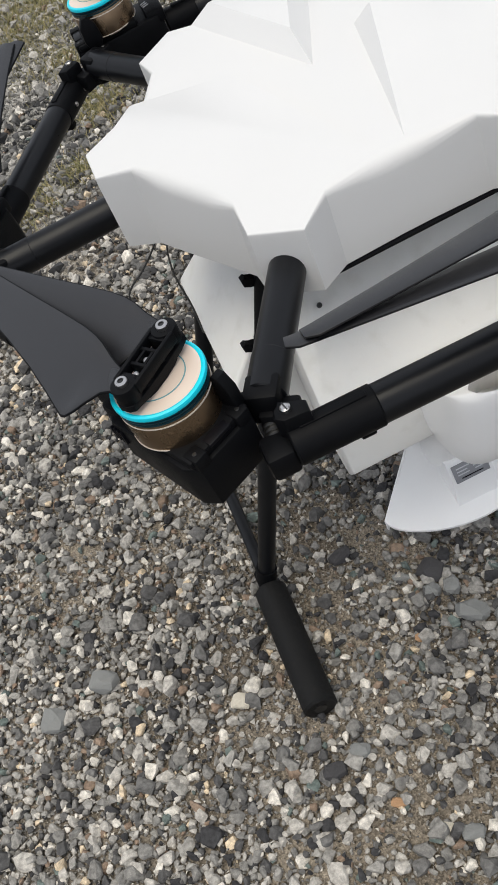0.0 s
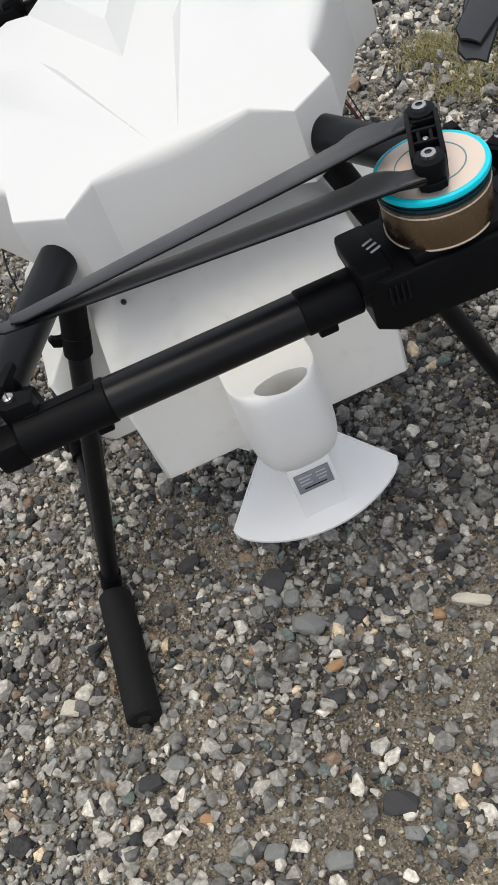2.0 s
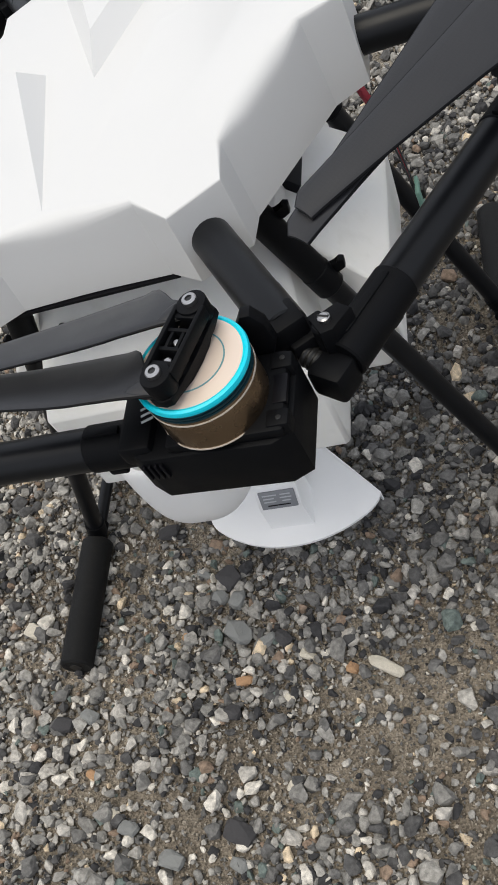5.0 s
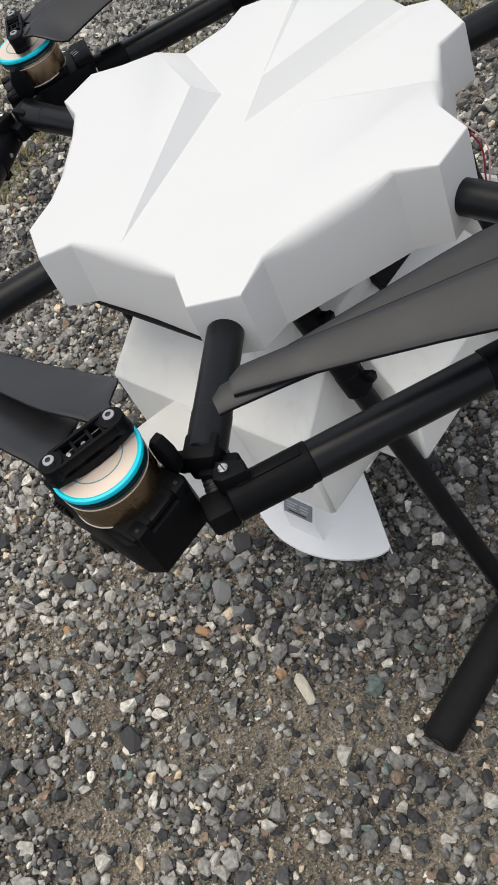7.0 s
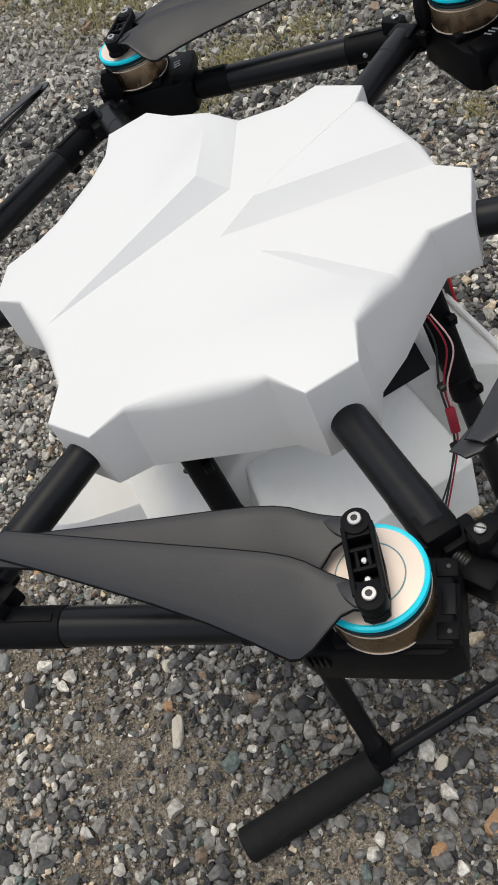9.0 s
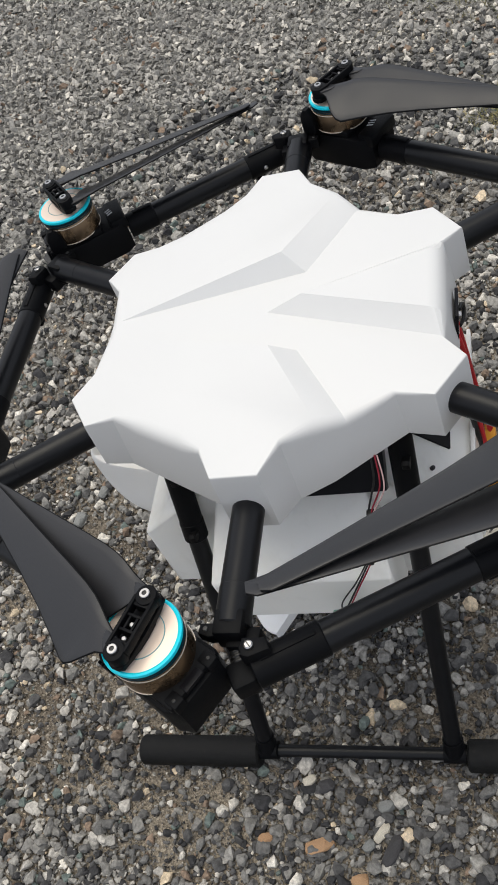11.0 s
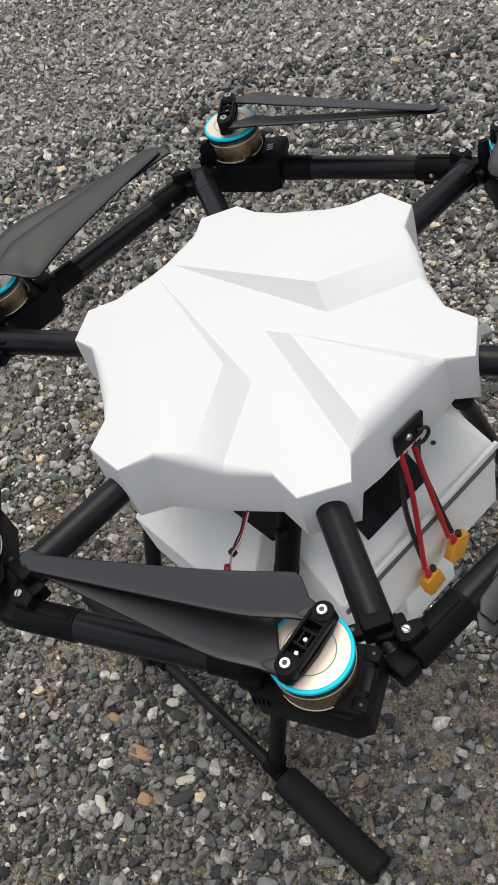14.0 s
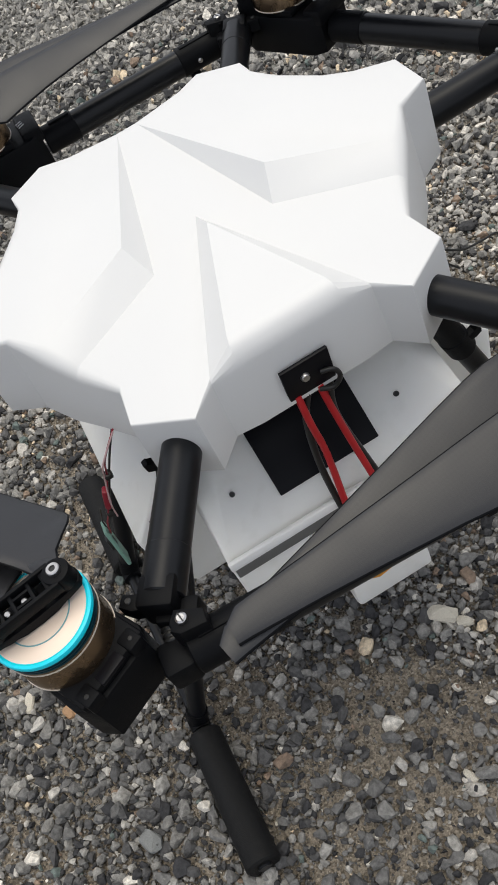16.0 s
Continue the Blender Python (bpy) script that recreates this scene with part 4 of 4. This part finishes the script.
def blade_mesh():
    """One folding blade: narrow root, wide shoulder and a long taper, thin and slightly twisted."""
    U = [-0.008, 0.0, 0.010, 0.018, 0.026, 0.034, 0.042, 0.050, 0.062, 0.080, 0.115, 0.16, 0.21, 0.26, 0.300, 0.310, 0.320]
    LEAD = [0.006, 0.0090, 0.0098, 0.0105, 0.0115, 0.0130, 0.0150, 0.0170, 0.0188, 0.0195, 0.0185, 0.0165, 0.0145, 0.0125, 0.0110, 0.0105, 0.004]
    TRAIL = [-0.006, -0.0090, -0.0098, -0.0150, -0.027, -0.0380, -0.0440, -0.0450, -0.0425, -0.0385, -0.0320, -0.0262, -0.0212, -0.0165, -0.0135, -0.0128, -0.0125]
    bm = bmesh.new()
    rings = []
    for u, a, b in zip(U, LEAD, TRAIL):
        thick = (0.0030 - 0.0012 * min(max(u, 0) / 0.20, 1))
        twist = radians(27 - 11 * u / 0.32) * min(max(u, 0) / 0.05, 1)
        line_top, line_low = [], []
        rim = 0.0011 / (a - b)
        for share, edge in ((0, 0.35), (rim, 0.9), (1 / 6, 1), (1 / 3, 1), (0.5, 1), (2 / 3, 1), (5 / 6, 1), (1 - rim, 0.9), (1, 0.35)):
            v = a + (b - a) * share
            camber = 0.0018 * (1 - (2 * share - 1) ** 2) * min(max(u, 0) / 0.06, 1)
            z = v * math.sin(twist) + camber - u * 0.018
            line_top.append(bm.verts.new((u, v, z + thick / 2 * edge)))
            line_low.append(bm.verts.new((u, v, z - thick / 2 * edge)))
        rings.append(line_top + line_low[::-1])
    for a, b in zip(rings, rings[1:]):
        for i in range(18):
            bm.faces.new((a[i], a[(i + 1) % 18], b[(i + 1) % 18], b[i])).material_index = i in (0, 7, 8, 9, 16, 17)
    bm.faces.new(rings[0])
    bm.faces.new(rings[-1][::-1])
    # the thick root round the bolt runs out as a tongue on the blade
    add_prism(bm, [(-0.009, -0.004), (-0.006, -0.0080), (0.0, -0.0088), (0.010, -0.0080), (0.017, -0.0040), (0.022, 0.0010), (0.026, 0.0060), (0.022, 0.0078), (0.012, 0.0088), (0.0, 0.0088), (-0.006, 0.0080), (-0.009, 0.004)], -0.0024, 0.0029, bevel=0.0012)
    return bm


# vertex number, turn of the hub, and where the blade tips lie in that arm's frame
PROPS = [(0, -20, (0.250, -0.346)), (1, -49, (0.243, -0.341)), (2, -20.5, (0.2245, -0.317)), (3, -51, (0.228, -0.324)), (4, -12, (0.297, -0.371)), (5, -39.6, (0.285, -0.350))]
hub = part("propeller", add_prism(bmesh.new(), HUB, 0.6640, 0.6705, bevel=0.001), PLASTIC, drone, "folded two-blade propeller")
part("hub_foot", add_prism(bmesh.new(), [(x * 0.55, y * 0.9) for x, y in HUB], 0.6570, 0.6645, bevel=0.001), PLASTIC, hub)
# top clamp: a rim with open pockets between cross ribs
for y in (-0.0098, 0.0098):
    part("clamp_rail", add_box(bmesh.new(), (0.054, 0.0036, 0.0110), Matrix.Translation((0, y, 0.6795)), 0.0012), PLASTIC, hub)
for x in (-0.029, 0.029):
    part("clamp_end", add_prism(bmesh.new(), [(x + 0.0106 * math.cos(a), 0.0106 * math.sin(a)) for a in [2 * math.pi * i / 20 for i in range(20)]], 0.670, 0.6848, bevel=0.001), PLASTIC, hub)
for y in (-0.0042, 0.0042):
    part("clamp_web", add_box(bmesh.new(), (0.0130, 0.0026, 0.0120), Matrix.Translation((0, y, 0.6765)), 0.0006), PLASTIC, hub)
for x, w in ((0.0075, 0.003), (-0.0075, 0.003), (0.0195, 0.005), (-0.0195, 0.005)):
    part("clamp_rib", add_box(bmesh.new(), (w, 0.0185, 0.0130), Matrix.Translation((x, 0, 0.6765)), 0.0008), PLASTIC, hub)
for x in (-0.029, 0.029):
    bm = bmesh.new()
    add_lathe(bm, [(0.0025, 0.6885), (0.0046, 0.6885), (0.0051, 0.6878), (0.0051, 0.684)], 24, Matrix.Translation((x, 0, 0)))
    part("washer", bm, STEEL, hub)
    bm = bmesh.new()
    add_lathe(bm, [(0.0, 0.6878), (0.0023, 0.6878), (0.0030, 0.686)], 12, Matrix.Translation((x, 0, 0)))
    part("bolt", bm, DARKSTEEL, hub)
for x in (0.0, 0.0145):
    bm = bmesh.new()
    add_lathe(bm, [(0.0, 0.6800), (0.0018, 0.6800), (0.0026, 0.6794), (0.0026, 0.668)], 14, Matrix.Translation((x, 0, 0)))
    part("hub_screw", bm, STEEL, hub)
hubs = [hub] + [copy_thing(hub, Matrix()) for _ in range(5)]
# the two turning directions alternate round the ring, so every other pair is a mirror image
first_blades = {}
for kind, flip in (("left", 1), ("right", -1)):
    bm = blade_mesh()
    bmesh.ops.scale(bm, vec=(1, flip, 1), verts=bm.verts)
    bmesh.ops.recalc_face_normals(bm, faces=bm.faces)
    first_blades[kind] = part("blade", bm, BLADE, hub, "dark grey folded blade", 50)
    first_blades[kind].data.materials.append(PLASTIC)
unused = set(first_blades.values())
for (k, turn, tip), h in zip(PROPS, hubs):
    base = Matrix.Rotation(radians(-120 + 60 * k), 4, "Z") @ Matrix.Translation((0.427, -0.066, 0))
    h.matrix_basis = Matrix.Translation((-0.004, 0, -0.003) if k == 1 else (0, 0, 0)) @ base @ Matrix.Rotation(radians(turn), 4, "Z")
    flip = -1 if k % 2 == 0 else 1
    for j, x in enumerate((0.029, -0.029)):
        b = first_blades["right" if flip == -1 else "left"]
        if b in unused:
            unused.remove(b)
        else:
            b = b.copy()
            scene.collection.objects.link(b)
        b.parent = h
        # aim from the bolt at the tip, in the hub's frame
        upper = (j == 0) == (flip == -1)
        goal = Matrix.Rotation(radians(-turn), 2) @ (Vector(tip) - Vector((0.427, -0.066)))
        b.matrix_basis = Matrix.Translation((x, 0, 0.6790 if upper else 0.6730)) @ Matrix.Rotation(math.atan2(goal.y, goal.x - x) + flip * radians(0.7 if upper else -0.7), 4, "Z")

# ---------- landing gear ----------
for sx in (1, -1):
    skid = part("landing_skid", rounded_tube((sx * 0.318, -0.345, 0.028), (sx * 0.318, 0.365, 0.028), 0.0095), TUBE, drone, "black tubular landing skid")
    for y0, y1 in ((-0.345, -0.146), (0.168, 0.362)):
        bm = rounded_tube((sx * 0.3190, y0, 0.0245), (sx * 0.3190, y1, 0.0245), 0.0235, 0.003)
        part("foam_grip", bm, FOAM, skid, "black foam grip")
        bm = bmesh.new()
        end = y0 - 0.0006 if y0 < 0 else y1 + 0.0006
        add_tube(bm, (sx * 0.3190, end - 0.0006, 0.0265), (sx * 0.3190, end + 0.0006, 0.0265), 0.0085)
        part("tube_end", bm, DARKSTEEL, skid)
    for y in (-0.133, 0.150):
        bm = rounded_tube((sx * 0.131, y, 0.560), (sx * 0.3165, y, 0.035), 0.0125)
        strut = part("strut", bm, TUBE, skid, "black landing strut")
        d = (Vector((sx * 0.3165, y, 0.035)) - Vector((sx * 0.131, y, 0.560))).normalized()
        at = lambda s: Vector((sx * 0.131, y, 0.560)) + d * s
        bm = rounded_tube(at(-0.01), at(0.125), 0.0152)
        part("strut_socket", bm, PLASTIC, skid)
        bm = rounded_tube(at(0.108), at(0.140), 0.0160, 0.003)
        part("clamp", bm, PLASTIC, skid)
        for spot in (0.035, 0.122):
            bm = add_prism(bmesh.new(), [(0.008, -0.005), (0.019, -0.005), (0.026, -0.001), (0.027, 0.009), (0.022, 0.011), (0.018, 0.005), (0.008, 0.005)], -0.0045, 0.0045,
                           Matrix.Translation(at(spot) + Vector((0, 0.006, 0.004))) @ Matrix.Rotation(0 if sx > 0 else math.pi, 4, "Z") @ Matrix.Rotation(radians(90), 4, "X"), 0.0015)
            part("clamp_hook", bm, PLASTIC, skid)
        bm = bmesh.new()
        add_tube(bm, (sx * 0.3180, y - 0.016, 0.030), (sx * 0.3180, y + 0.016, 0.030), 0.0140)
        add_tube(bm, at(0.53), at(0.558), 0.0150)
        part("skid_joint", bm, PLASTIC, skid)

# ---------- wiring ----------
for top, turn, path, black, plug in (((0.018, 0.221, 0.582), 12, ((0.018, 0.226, 0.545), (0.016, 0.228, 0.485), (0.024, 0.236, 0.341)), ((0.020, 0.220, 0.540), (0.025, 0.222, 0.460), (0.021, 0.234, 0.340)), (0.016, 0.238, 0.299)),
                                     ((-0.004, 0.221, 0.580), -24, ((-0.007, 0.225, 0.535), (-0.014, 0.230, 0.462), (-0.025, 0.238, 0.360)), ((-0.008, 0.223, 0.535), (-0.020, 0.228, 0.450), (-0.034, 0.236, 0.358)), (-0.037, 0.240, 0.321))):
    lead = wire("battery_lead", [top, *path], 0.0036, RED, drone, "red and black battery lead with yellow plug")
    wire("black_wire", [(top[0] - 0.010, top[1] - 0.001, top[2] - 0.004), *black], 0.0036, BLACKWIRE, lead)
    bm = bmesh.new()
    add_prism(bm, [(-0.016, -0.022), (0.009, -0.023), (0.016, -0.016), (0.016, 0.014), (0.010, 0.022), (-0.010, 0.022), (-0.016, 0.017)], -0.0070, 0.0070,
              Matrix.Translation(plug) @ Matrix.Rotation(radians(turn), 4, "Y") @ Matrix.Rotation(radians(90), 4, "X"), 0.0016)
    plugged = part("connector", bm, YELLOW, lead, "yellow two-pin power plug")
    for dx in (-0.006, 0.006):
        bm = bmesh.new()
        add_tube(bm, (plug[0] + dx, plug[1], plug[2] + 0.014), (plug[0] + dx * 0.8, plug[1], plug[2] + 0.030), 0.0044, seg=14)
        part("heat_shrink", bm, RED if dx > 0 else BLACKWIRE, lead)
wire("plug_loop", [(-0.008, 0.2255, 0.598), (-0.019, 0.229, 0.596), (-0.022, 0.230, 0.585), (-0.014, 0.228, 0.575), (-0.002, 0.2245, 0.578)], 0.0024, BLACKWIRE, drone, "thin black cable loop")
signal = wire("signal_lead", [(0.174, 0.122, 0.572), (0.190, 0.122, 0.545), (0.205, 0.110, 0.508), (0.222, 0.106, 0.470), (0.232, 0.100, 0.445), (0.246, 0.078, 0.405), (0.256, 0.055, 0.362)], 0.0012, BLACKWIRE, drone, "thin red, white and black signal lead")
wire("red_wire", [(0.175, 0.127, 0.572), (0.198, 0.129, 0.545), (0.209, 0.113, 0.508), (0.225, 0.108, 0.470), (0.235, 0.102, 0.445), (0.248, 0.080, 0.405), (0.257, 0.058, 0.362)], 0.0010, MAROON, signal)
wire("white_wire", [(0.176, 0.130, 0.572), (0.202, 0.134, 0.545), (0.212, 0.115, 0.508), (0.224, 0.112, 0.470), (0.229, 0.104, 0.435)], 0.0009, PINK, signal)
bm = bmesh.new()
add_box(bm, (0.010, 0.007, 0.030), Matrix.Translation((0.225, 0.107, 0.472)) @ Vector((0.012, -0.004, -0.040)).to_track_quat("-Z", "Y").to_matrix().to_4x4(), 0.002)
part("plug_sleeve", bm, MAROON, signal, "small dark red plug")
for at in ((0.208, 0.112, 0.506), (0.233, 0.100, 0.442)):
    bm = bmesh.new()
    add_box(bm, (0.009, 0.010, 0.007), Matrix.Translation(at), 0.002)
    part("cable_tie", bm, BLACKWIRE, signal)
bm = bmesh.new()
add_box(bm, (0.005, 0.026, 0.060), Matrix.Translation((0.260, 0.060, 0.344)) @ Matrix.Rotation(radians(13), 4, "X"), 0.002)
board = part("circuit_board", bm, GREEN, signal, "small dull green circuit board")
bm = bmesh.new()
add_box(bm, (0.009, 0.012, 0.018), Matrix.Translation((0.262, 0.063, 0.354)) @ Matrix.Rotation(radians(13), 4, "X"), 0.002)
part("socket", bm, BLACKWIRE, board, "small black socket")
wire("lead_end", [(0.239, 0.100, 0.455), (0.248, 0.080, 0.420), (0.256, 0.056, 0.385), (0.258, 0.053, 0.360)], 0.0010, BLACKWIRE, signal)
# thin cables along the tank's other flank
wire("tank_cable", [(-0.205, 0.092, 0.512), (-0.233, 0.082, 0.486), (-0.262, 0.068, 0.468), (-0.290, 0.057, 0.455), (-0.300, 0.046, 0.430)], 0.0013, BLACKWIRE, drone, "thin black cable hanging from under the hood")
wire("tank_cable", [(-0.200, 0.094, 0.500), (-0.222, 0.088, 0.471), (-0.231, 0.060, 0.447), (-0.229, 0.018, 0.421), (-0.231, -0.012, 0.400)], 0.0013, BLACKWIRE, drone, "thin black cable along the tank's edge")
